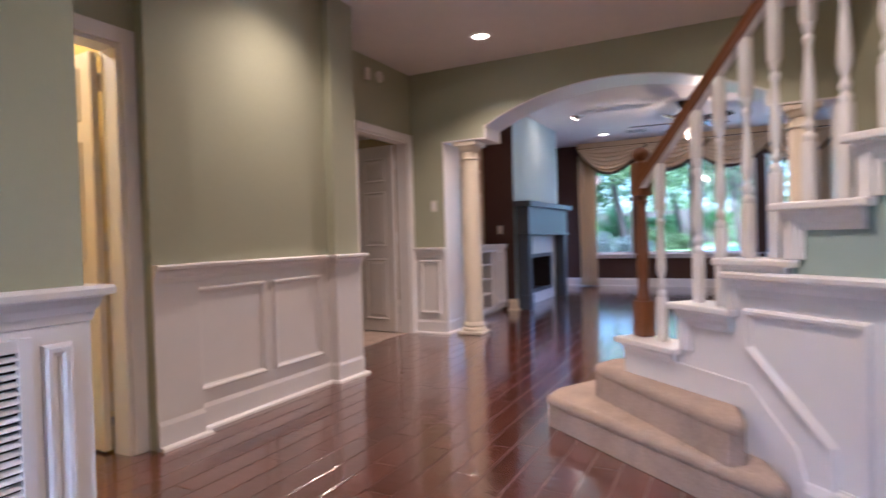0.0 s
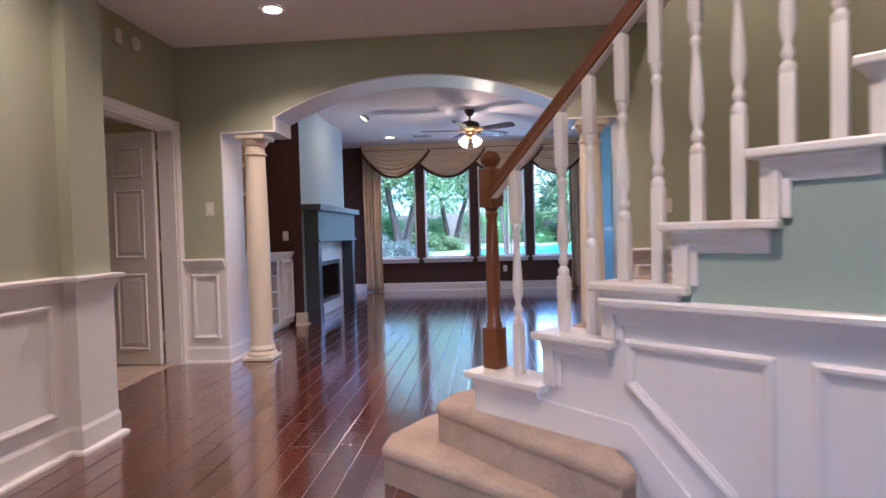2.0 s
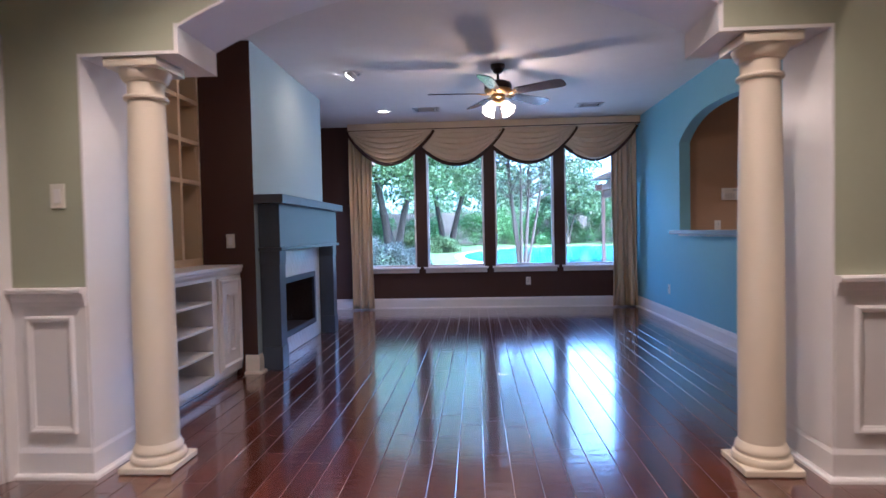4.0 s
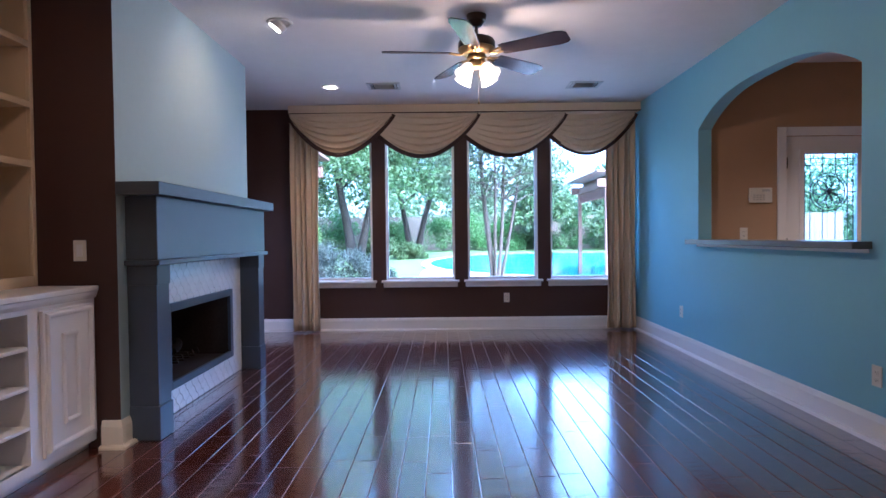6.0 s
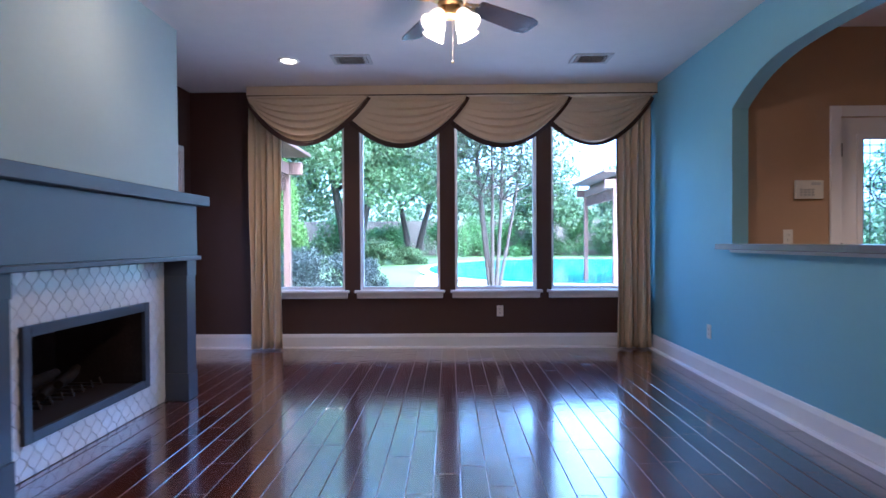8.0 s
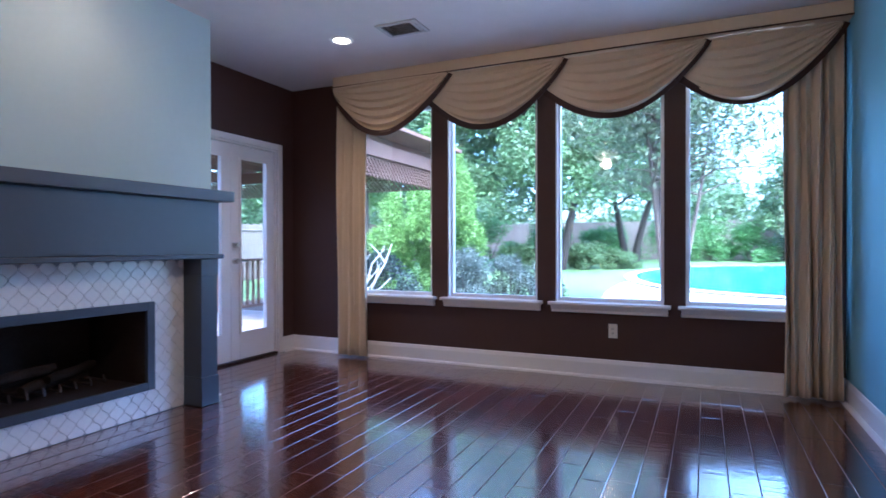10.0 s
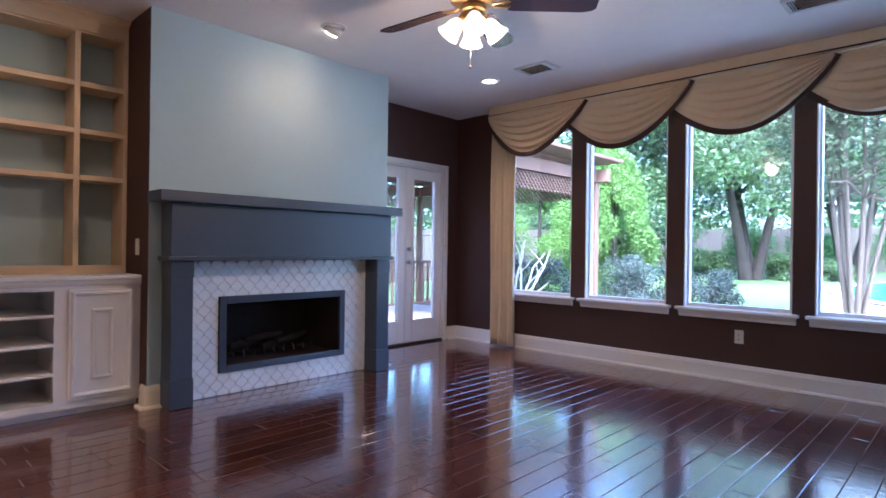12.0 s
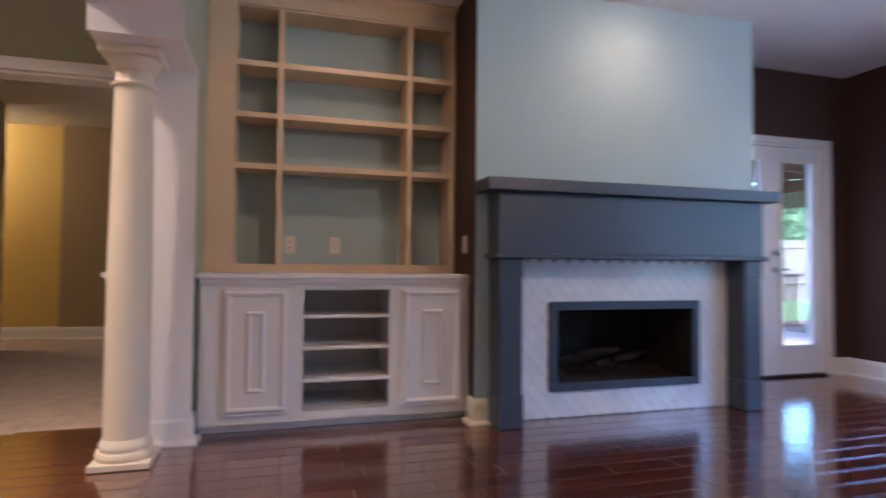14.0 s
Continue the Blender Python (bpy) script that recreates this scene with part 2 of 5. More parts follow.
        bpy.data.meshes.remove(me)
    return out


def place(bm, m):
    bmesh.ops.transform(bm, matrix=m, verts=bm.verts)
    return bm


def part(name, bm, mat, parent=None, label="", smooth=False):
    """Links a bmesh as one mesh object, under its parent if it has one. Coordinates are the world's."""
    me = bpy.data.meshes.new(name)
    bm.normal_update()
    if smooth:
        for f in bm.faces:
            f.smooth = True
        for e in bm.edges:
            if len(e.link_faces) == 2 and e.calc_face_angle(0) > radians(38):
                e.smooth = False
    bm.to_mesh(me)
    bm.free()
    for one in mat if isinstance(mat, (list, tuple)) else (mat,):
        me.materials.append(one)
    ob = new(name, me)
    if parent is not None:
        base = parent.matrix_basis.copy()
        up = parent.parent
        if up is not None:
            base = up.matrix_basis @ parent.matrix_parent_inverse @ base
        ob.parent = parent
        ob.matrix_parent_inverse = base.inverted()
    if label:
        ob["label"] = label
    return ob


def thing(name, at, label, category, group="", kind=""):
    e = new(name)
    e.empty_display_size = 0.1
    e.matrix_basis = Matrix.Translation(at)
    return tagged(e, label, category, group, kind)


def structure(name, bm, mat, label, smooth=False, category=""):
    return tagged(part(name, bm, mat, smooth=smooth), label, category or name.split("_")[0], kind="structure")


def wall_y(x0, x1, y0, y1, z0, z1, holes=()):
    """A wall along x with holes (x0, x1, z0, z1)."""
    bm = bmesh.new()
    xs = sorted({x0, x1, *[h[0] for h in holes], *[h[1] for h in holes]})
    for a, b in zip(xs, xs[1:]):
        cuts = sorted([(h[2], h[3]) for h in holes if h[0] <= a + 1e-6 and h[1] >= b - 1e-6])
        z = z0
        for c0, c1 in cuts:
            if c0 > z:
                box(bm, a, b, y0, y1, z, c0)
            z = max(z, c1)
        if z < z1:
            box(bm, a, b, y0, y1, z, z1)
    bmesh.ops.remove_doubles(bm, verts=bm.verts, dist=1e-5)
    return bm


def wall_x(y0, y1, x0, x1, z0, z1, holes=()):
    bm = wall_y(y0, y1, -x1, -x0, z0, z1, holes)
    return place(bm, Matrix(((0, -1, 0, 0), (1, 0, 0, 0), (0, 0, 1, 0), (0, 0, 0, 1))))


def arch_header(a0, a1, s0, s1, spring, rise, top, d0, d1, axis, n=28, full=0.0):
    """The part of a wall over an opening from s0 to s1 with a segmental arch, filling from a0 to a1 up to top."""
    c, h = (s0 + s1) / 2, (s1 - s0) / 2
    r = (h * h + rise * rise) / (2 * rise)
    line = []
    for k in range(n + 1):
        s = s0 + (s1 - s0) * k / n
        line.append((s, spring + math.sqrt(max(0, r * r - (s - c) ** 2)) - (r - rise)))
    if full:
        line = [(s, spring + rise * (1 - abs((s - c) / h) ** full)) for s, _ in line]
    bm = bmesh.new()
    put = (lambda s, d, z: (s, d, z)) if axis == "x" else (lambda s, d, z: (d, s, z))
    for (sa, za), (sb, zb) in zip(line, line[1:]):
        v = [bm.verts.new(put(s, d, z)) for d in (d0, d1) for s, z in ((sa, za), (sb, zb), (sb, top), (sa, top))]
        for f in ((0, 1, 2, 3), (7, 6, 5, 4), (0, 4, 5, 1), (2, 6, 7, 3)):
            bm.faces.new([v[i] for i in f])
    bmesh.ops.remove_doubles(bm, verts=bm.verts, dist=1e-5)
    for a, b in ((a0, s0), (s1, a1)):
        if b - a > 0.005:
            box(bm, *((a, b, d0, d1) if axis == "x" else (d0, d1, a, b)), spring, top)
    bmesh.ops.recalc_face_normals(bm, faces=bm.faces)
    return bm


# ---- the plan ----
XL, XR, YW, YA0, YA1 = -3.285, 1.58, 10.65, 4.80, 5.19     # living room: left, right, window wall, arch wall near and far face
HZ, LZ = 2.74, 2.725                                        # ceilings: hall, living room
WINDOWS = [(-2.50, -1.65), (-1.487, -0.637), (-0.478, 0.387), (0.543, 1.40)]
SILL, WTOP = 0.613, 2.42
CX, CY0, CY1 = -2.577, 6.785, 8.89                          # chimney breast: front, near and far side
AX0, AX1, AS0, AS1, ASP, ARISE = -2.61, 0.80, -2.137, 0.327, 2.114, 0.308  # arch: jambs, springs, spring height, rise

# walls of the living room
structure("wall_north", wall_y(XL - 0.14, XR + 0.12, YW, YW + 0.16, 0, LZ, [(a, b, SILL, WTOP) for a, b in WINDOWS]), BROWN, "chocolate brown painted wall with four tall windows")
structure("wall_west", join(wall_x(CY1, YW, XL - 0.14, XL, 0, LZ, [(9.205, 10.405, 0.0, 2.065)]), wall_x(YA1, CY1, XL - 0.14, XL, 0, LZ)), BROWN, "chocolate brown painted wall beside the fireplace")
structure("wall_east", join(wall_x(6.25, 6.863, XR, XR + 0.12, 0, LZ), wall_x(8.905, YW, XR, XR + 0.12, 0, LZ), wall_x(6.863, 8.905, XR, XR + 0.12, 0, 1.055),
          arch_header(6.863, 8.905, 6.863, 8.905, 2.105, 0.24, LZ, XR, XR + 0.12, "y", full=2.9), wall_x(YA1, 6.25, XR, XR + 0.12, 0, LZ, [(5.16, 6.25, 0, 2.1)])),
          BLUE, "sky blue painted wall with an arched pass-through")
structure("ceiling_living", boxes((XL - 0.14, XR + 0.12, YA1 - 0.1, YW + 0.16, LZ, LZ + 0.1)), CEIL, "white lightly textured ceiling", category="ceiling")
# arch wall between hall and living room
structure("wall_arch", join(boxes((-3.13, AX0, YA0, YA1, 0, HZ), (AX1, 2.7, YA0, YA1, 0, 5.3)),
          arch_header(AX0, AX1, AS0, AS1, ASP, ARISE, HZ, YA0, YA1, "x"), boxes((AX0, AS0, YA0, YA1, 2.0, ASP), (AS1, AX1, YA0, YA1, 2.0, ASP), (AX1 - 0.0, 2.7, YA0, YA1, 5.3, 5.31))),
          SAGE, "sage green wall with a wide arched opening")
# hall
structure("wall_hall_west", join(wall_x(3.10, YA0, -3.13, -2.99, 0, HZ, [(3.81, 4.727, 0, 2.03)]), boxes((-3.13, -2.50, 3.0, 3.10, 0, HZ)),
          wall_x(0.40, 3.0, -2.62, -2.50, 0, HZ, [(0.45, 1.255, 0, 1.965)])), SAGE, "sage green hall wall with two doorways")
structure("wall_hall_near", boxes((-2.62, -1.38, -3.0, 0.40, 0, HZ)), SAGE, "sage green wall beside the entrance")
structure("wall_hall_south", wall_y(-2.6, 2.7, -3.12, -3.0, 0, 5.3, [(-0.5, 0.2, 0.4, 2.2)]), SAGE, "sage green wall at the entrance")
structure("wall_hall_east", boxes((2.6, 2.72, -3.0, YA0, 0, 5.3)), SAGE, "sage green stairwell wall")
structure("ceiling_hall", boxes((-3.13, 1.05, -3.0, YA0, HZ, HZ + 0.12), (1.05, 2.7, -3.0, YA0, 5.3, 5.4), (1.0, 1.05, -3.0, YA0, HZ + 0.12, 5.3)), CEIL, "white textured hall ceiling", category="ceiling")
# pilasters of the hall wall
for y0, y1, nm in ((1.332, 1.59, "near"), (2.755, 3.03, "far")):
    structure("pilaster_" + nm, boxes((-2.50, -2.43, y0, y1, 0, HZ)), SAGE, "shallow sage green wall pilaster", category="pilaster")
# room behind the hall door, closet, entry hall behind the pass-through
structure("wall_bedroom", boxes((-6.63, -3.13, 2.60, 2.72, 0, 2.7), (-7.6, -3.425, 7.5, 7.62, 0, 2.7), (-7.6, -7.48, 3.0, 7.5, 0, 2.7)), TAUPE, "taupe painted wall of the side room")
structure("wall_yellow_recess", boxes((-7.72, -7.6, 1.0, 3.0, 0, 2.7), (-7.6, -6.63, 1.0, 1.1, 0, 2.7), (-6.63, -6.53, 1.0, 2.6, 0, 2.7)), YELLOWLIT, "wall of the passage beyond, yellow lamplight put into its colour")
skirt_later = [("baseboard_bedroom", [(-3.13, 2.72, 0), (-6.63, 2.72, 0)]), ("baseboard_bedroom_far", [(-7.6, 1.1, 0), (-7.6, 3.0, 0), (-7.48, 3.0, 0), (-7.48, 7.5, 0)])]
structure("ceiling_bedroom", boxes((-7.8, -3.13, 2.60, 5.06, 2.7, 2.8), (-7.8, -3.425, 5.06, 7.62, 2.7, 2.8), (-7.8, -6.53, 1.0, 2.60, 2.7, 2.8)), CEIL, "white ceiling of the side room", category="ceiling")
structure("floor_carpet", boxes((-7.8, -3.06, 2.60, 5.06, -0.05, 0.004), (-7.8, -3.425, 5.06, 7.62, -0.05, 0.004), (-7.8, -6.53, 1.0, 2.60, -0.05, 0.004)), CARPET, "beige carpet of the side room", category="floor")
structure("wall_closet", join(boxes((-4.2, -2.62, -0.15, -0.05, 0, 2.6), (-4.2, -2.62, 1.60, 1.70, 0, 2.6), (-4.3, -4.2, -0.15, 1.70, 0, 2.6), (-4.3, -2.62, -0.15, 1.70, 2.6, 2.7))), YELLOWLIT, "closet walls, yellow lamplight put into their colour")
structure("wall_entry", join(wall_y(XR + 0.12, 4.6, 8.95, 9.1, 0, LZ, [(2.41, 3.36, 0.0, 2.05)]), boxes((4.5, 4.6, 4.94, 8.95, 0, LZ), (2.7, 4.5, 4.94, 5.06, 0, LZ))), TAN, "tan painted wall of the side entry")
structure("ceiling_entry", boxes((XR + 0.12, 4.6, 5.062, 9.1, LZ, LZ + 0.1)), CEIL, "white ceiling of the side entry", category="ceiling")
# chimney breast: pale front, brown sides
FY0, FY1, FZ0, FZ1 = 7.293, 8.38, 0.19, 0.715               # opening of the firebox
bm = wall_x(CY0, CY1, XL, CX, 0, LZ, [(FY0, FY1, FZ0, FZ1)])
for f in bm.faces:
    f.normal_update()
    if abs(f.normal.y) > 0.5 and (f.calc_center_median().y < CY0 + 0.01 or f.calc_center_median().y > CY1 - 0.01):
        f.material_index = 1
structure("chimney_breast", bm, [PALE, BROWN], "chimney breast, pale blue front and brown sides", category="chimney breast")


# ---- windows ----
def window(i, a, b):
    w = tagged(part("window_%d" % i, boxes((a, a + 0.03, YW + 0.05, YW + 0.11, SILL, WTOP), (b - 0.03, b, YW + 0.05, YW + 0.11, SILL, WTOP),
               (a + 0.03, b - 0.03, YW + 0.05, YW + 0.11, SILL, SILL + 0.035), (a + 0.03, b - 0.03, YW + 0.05, YW + 0.11, WTOP - 0.03, WTOP)), WHITE),
               "tall fixed window in a slim white frame", "window", kind="structure")
    pane = part("pane", boxes((a + 0.03, b - 0.03, YW + 0.075, YW + 0.081, SILL + 0.035, WTOP - 0.03)), PANE, w, "clear glass pane")
    pane.visible_shadow = False
    lip = [(0, 0), (0.075, 0), (0.08, 0.012), (0.075, 0.026), (0, 0.026)]
    sill = extrude_along([(o, u + SILL - 0.022) for o, u in lip], [(a - 0.05, YW, 0), (b + 0.05, YW, 0)])
    cove = extrude_along([(0, SILL - 0.085), (0.028, SILL - 0.08), (0.032, SILL - 0.06), (0.045, SILL - 0.04), (0.055, SILL - 0.023), (0, SILL - 0.023)], [(a - 0.03, YW, 0), (b + 0.03, YW, 0)])
    part("window_sill", join(sill, cove, boxes((a + 0.001, b - 0.001, YW + 0.001, YW + 0.05, SILL - 0.02, SILL + 0.006))), WHITE, w, "white moulded window sill")
    part("reveal", boxes((a - 0.0, a + 0.012, YW + 0.004, YW + 0.05, SILL + 0.006, WTOP), (b - 0.012, b, YW + 0.004, YW + 0.05, SILL + 0.006, WTOP)), WHITE, w)


for i, (a, b) in enumerate(WINDOWS):
    window(i + 1, a, b)
    # Added fill behind each pane; the fourth is stronger to whiten its floor reflection.
    day = new("window_daylight", bpy.data.lights.new("window_daylight", "AREA"))
    day.data.shape, day.data.size, day.data.size_y = "RECTANGLE", b - a - 0.08, WTOP - SILL - 0.1
    day.data.energy, day.data.color = (0.10, 0.10, 0.10, 0.50)[i], (0.80, 0.92, 1.0)
    day.matrix_world = look(((a + b) / 2, YW + 0.12, (SILL + WTOP) / 2), ((a + b) / 2, 0, (SILL + WTOP) / 2))

# ---- skirting, chair rails, panel mouldings ----
BASEP = [(0, 0), (0.016, 0), (0.016, 0.118), (0.012, 0.13), (0.006, 0.148), (0, 0.153)]
SHOE = [(0, 0), (0.03, 0), (0.028, 0.012), (0.018, 0.02), (0, 0.02)]


def skirting(name, path, label="white painted baseboard", mat=None):
    tall = extrude_along(BASEP, path)
    return structure(name, join(tall, extrude_along([(0.016 + o, u) for o, u in SHOE], path)), mat or WHITE, label, category="baseboard")


skirting("baseboard_north", [(XL, YW, 0), (XR, YW, 0)])
skirting("baseboard_east", [(XR, YW, 0), (XR, 6.25, 0)])
skirting("baseboard_chimney", [(-2.68, CY0, 0), (CX, CY0, 0), (CX, 6.875, 0)], mat=CREAM)
skirting("baseboard_chimney_far", [(CX, 8.79, 0), (CX, CY1, 0), (XL, CY1, 0), (XL, 9.14, 0)])
skirting("baseboard_corner", [(XL, 10.467, 0), (XL, YW, 0)])
skirting("baseboard_arch_left", [(-2.98, YA0, 0), (AX0, YA0, 0), (AX0, YA1, 0), (-2.70, YA1, 0)])
skirting("baseboard_arch_right", [(1.5, YA1, 0), (AX1, YA1, 0), (AX1, YA0, 0), (2.6, YA0, 0)])
skirting("baseboard_hall_recess", [(-2.43, 1.332, 0), (-2.43, 1.59, 0), (-2.50, 1.59, 0), (-2.50, 2.755, 0), (-2.43, 2.755, 0), (-2.43, 3.03, 0), (-2.5, 3.03, 0)])
skirting("baseboard_hall_near", [(-1.38, -2.9, 0), (-1.38, 0.40, 0), (-2.42, 0.40, 0)])
for nm, path in skirt_later:
    skirting(nm, path)
RAILP = [(0, 0.818), (0.012, 0.820), (0.016, 0.842), (0.026, 0.860), (0.03, 0.878), (0.05, 0.885), (0.052, 0.900), (0.046, 0.908), (0, 0.908)]


def wainscot(name, path, panels, label="white panelled wainscot with a chair rail"):
    """A white lower wall skin with a chair rail along the path, and picture-frame panels (segment, from, to)."""
    w = thing(name, path[0], label, "wainscot", kind="structure")
    part("skin", extrude_along([(0, 0), (0.008, 0), (0.008, 0.823), (0, 0.823)], path), WHITE, w)
    part("chair_rail", extrude_along(RAILP, path), WHITE, w, "white moulded chair rail")
    pts = [Vector(p) for p in path]
    for seg, a, b in panels:
        d = (pts[seg + 1] - pts[seg]).normalized()
        nrm = Vector((d.y, -d.x, 0))
        panel_frame(w, pts[seg] + nrm * 0.008, d, nrm, [(a, 0.21), (b, 0.21), (b, 0.775), (a, 0.775)])
    return w


def panel_frame(parent, origin, d, nrm, outline, width=0.034, mat=None):
    """A mitred picture-frame moulding on a wall, outline as (along, up)."""
    bm = bmesh.new()
    n = len(outline)
    area = sum(outline[i][0] * outline[(i + 1) % n][1] - outline[(i + 1) % n][0] * outline[i][1] for i in range(n))
    sgn = 1 if area > 0 else -1
    rings = []
    for i in range(n):
        p, a, b = Vector(outline[i]), Vector(outline[i - 1]), Vector(outline[(i + 1) % n])
        d0, d1 = (p - a).normalized(), (b - p).normalized()
        n0, n1 = Vector((-d0.y, d0.x)) * sgn, Vector((-d1.y, d1.x)) * sgn
        m = (n0 + n1) / (1 + n0.dot(n1))
        ring = []
        for off, out in ((0, 0), (0.003, 0.010), (0.010, 0.017), (0.020, 0.015), (0.027, 0.008), (width, 0.006), (width, 0)):
            q = p + m * off
            ring.append(bm.verts.new(origin + d * q.x + Vector((0, 0, q.y)) + nrm * out))
        rings.append(ring)
    for i in range(n):
        r, s = rings[i], rings[(i + 1) % n]
        for j in range(len(r) - 1):
            bm.faces.new((r[j], s[j], s[j + 1], r[j + 1]))
    bmesh.ops.recalc_face_normals(bm, faces=bm.faces)
    return part("panel_moulding", bm, mat or WHITE, parent)


wainscot("wainscot_hall_west", [(-2.43, 1.332, 0), (-2.43, 1.59, 0), (-2.50, 1.59, 0), (-2.50, 2.755, 0), (-2.43, 2.755, 0), (-2.43, 3.03, 0), (-2.5, 3.03, 0)],
         [(2, 0.03, 0.535), (2, 0.60, 1.075)])
wainscot("wainscot_hall_near", [(-1.38, -2.9, 0), (-1.38, 0.40, 0), (-2.42, 0.40, 0)], [(0, 3.19, 3.26)])
wainscot("wainscot_arch_left", [(-2.98, YA0, 0), (AX0, YA0, 0)], [(0, 0.07, 0.31)])
wainscot("wainscot_arch_right", [(AX1, YA0, 0), (2.6, YA0, 0)], [(0, 0.08, 0.75), (0, 0.82, 1.55)])
w5 = tagged(part("window_5", boxes((-0.5, -0.45, -3.1, -3.02, 0.4, 2.2), (0.15, 0.2, -3.1, -3.02, 0.4, 2.2), (-0.45, 0.15, -3.1, -3.02, 0.4, 0.46), (-0.45, 0.15, -3.1, -3.02, 2.14, 2.2)), WHITE), "white framed glazing beside the entrance", "window", kind="structure")
part("pane", boxes((-0.45, 0.15, -3.065, -3.06, 0.46, 2.14)), PANE, w5).visible_shadow = False
structure("jamb_arch_left", boxes((AX0, AX0 + 0.012, YA0 - 0.004, YA1 + 0.004, 0.14, 2.0)), WHITE, "white painted arch jamb", category="jamb")
structure("jamb_arch_right", boxes((AX1 - 0.012, AX1, YA0 - 0.004, YA1 + 0.004, 0.14, 2.0)), WHITE, "white painted arch jamb", category="jamb")
# white soffit and bracket blocks of the arch
def soffit():
    n, s0, s1, spring, rise = 28, AS0, AS1, ASP, ARISE
    c, h = (s0 + s1) / 2, (s1 - s0) / 2
    r = (h * h + rise * rise) / (2 * rise)
    bm = bmesh.new()
    last = None
    for k in range(n + 1):
        s = s0 + (s1 - s0) * k / n
        z = spring + math.sqrt(max(0, r * r - (s - c) ** 2)) - (r - rise) - 0.003
        row = [bm.verts.new((s, y, z - dz)) for y, dz in ((YA0 - 0.003, 0), (YA0 - 0.003, 0.012), (YA1 + 0.003, 0.012), (YA1 + 0.003, 0))]
        if last:
            for j in range(4):
                bm.faces.new((last[j], last[(j + 1) % 4], row[(j + 1) % 4], row[j]))
        last = row
    for a, b in ((AX0 + 0.012, AS0 + 0.015), (AS1 - 0.015, AX1 - 0.012)):
        box(bm, a, b, YA0 - 0.003, YA1 + 0.003, 1.985, 2.0)
    for a, b in ((AS0 - 0.005, AS0 + 0.015), (AS1 - 0.015, AS1 + 0.005)):
        box(bm, a, b, YA0 - 0.003, YA1 + 0.003, 2.0, ASP + 0.01)
    bmesh.ops.recalc_face_normals(bm, faces=bm.faces)
    return bm


structure("trim_arch", soffit(), WHITE, "white painted arch soffit", category="arch trim")


# ---- columns ----
def column(at):
    c = thing("column", at, "cream fluteless round column on a square plinth under the arch", "column", "columns of the arch")
    x, y, _ = at
    part("plinth", boxes((x - 0.132, x + 0.132, y - 0.132, y + 0.132, 0.003, 0.035), bevel=0.006), CREAM, c)
    part("base", turned([(0.125, 0.035), (0.13, 0.046), (0.13, 0.058), (0.124, 0.07), (0.112, 0.074), (0.109, 0.082), (0.115, 0.088), (0.116, 0.098), (0.112, 0.108), (0.101, 0.13)], 36, (x, y, 0)), CREAM, c, smooth=True)
    part("shaft", turned([(0.099, 0.13), (0.100, 0.5), (0.098, 1.0), (0.091, 1.5), (0.084, 1.80), (0.098, 1.803), (0.102, 1.812), (0.098, 1.822), (0.084, 1.825), (0.084, 1.885)], 40, (x, y, 0)), CREAM, c, smooth=True)
    part("capital", join(turned([(0.088, 1.885), (0.096, 1.89), (0.105, 1.90), (0.114, 1.92), (0.12, 1.935), (0.12, 1.94)], 36, (x, y, 0)),
         boxes((x - 0.13, x + 0.13, y - 0.13, y + 0.13, 1.94, 1.984), bevel=0.005)), CREAM, c, smooth=True)


column((-2.365, 4.94, 0))
column((0.555, 4.94, 0))


# ---- panelled doors ----
def door_leaf(d, hinge, angle, width, height, mat, opening=0.0, glazed=False):
    """A six-panel leaf, built along +x from its hinge and turned by angle."""
    m = pose(*hinge, 0, 0, angle)
    part("leaf", place(boxes((0, width, -0.02, 0.02, 0.012, height), bevel=0.003), m), mat, d)
    for col in ((0.10, width / 2 - 0.045), (width / 2 + 0.045, width - 0.10)):
        for z0, z1 in ((0.14, 0.80), (0.93, 1.52), (1.62, 1.88)):
            for s in (-1, 1):
                bm = bmesh.new()
                outer = [(col[0], z0), (col[1], z0), (col[1], z1), (col[0], z1)]
                rings = []
                for ins, dep in ((0, 0), (0.006, 0.009), (0.014, 0.010), (0.024, 0.001), (0.032, 0.001), (0.06, 0.007)):
                    rings.append([bm.verts.new((x + (ins if k in (0, 3) else -ins), s * (0.0202 + dep), z + (ins if k < 2 else -ins))) for k, (x, z) in enumerate(outer)])
                for a, b in zip(rings, rings[1:]):
                    for k in range(4):
                        bm.faces.new((a[k], a[(k + 1) % 4], b[(k + 1) % 4], b[k]))
                bm.faces.new(rings[-1])
                bmesh.ops.recalc_face_normals(bm, faces=bm.faces)
                part("panel", place(bm, m), mat, d)
    for z in (0.25, 1.03, 1.80):
        part("hinge", place(boxes((-0.022, 0.004, -0.03, -0.018, z - 0.045, z + 0.045)), m), STEEL, d, "small metal hinge")
    part("knob", place(join(turned([(0.026, 0), (0.026, 0.006), (0.011, 0.012), (0.011, 0.035), (0.026, 0.045), (0.028, 0.058), (0.015, 0.068)], 16)), m @ pose(width - 0.07, -0.02, 0.96, 90, 0, 0)), STEEL, d, "round metal knob", smooth=True)


def casing_x(d, x, y0, y1, top, out, depth, width=0.075):
    """White casing on a wall face at x, round an opening y0..y1; out: +1 or -1."""
    e = 0.018 * out
    lo, hi = sorted((x, x + e))
    part("casing", boxes((lo, hi, y0 - width, y0, 0, top + width), (lo, hi, y1, y1 + width, 0, top + width), (lo, hi, y0, y1, top, top + width), bevel=0.004), WHITE, d, "white door casing")
    a, b = sorted((x, x - depth * out))
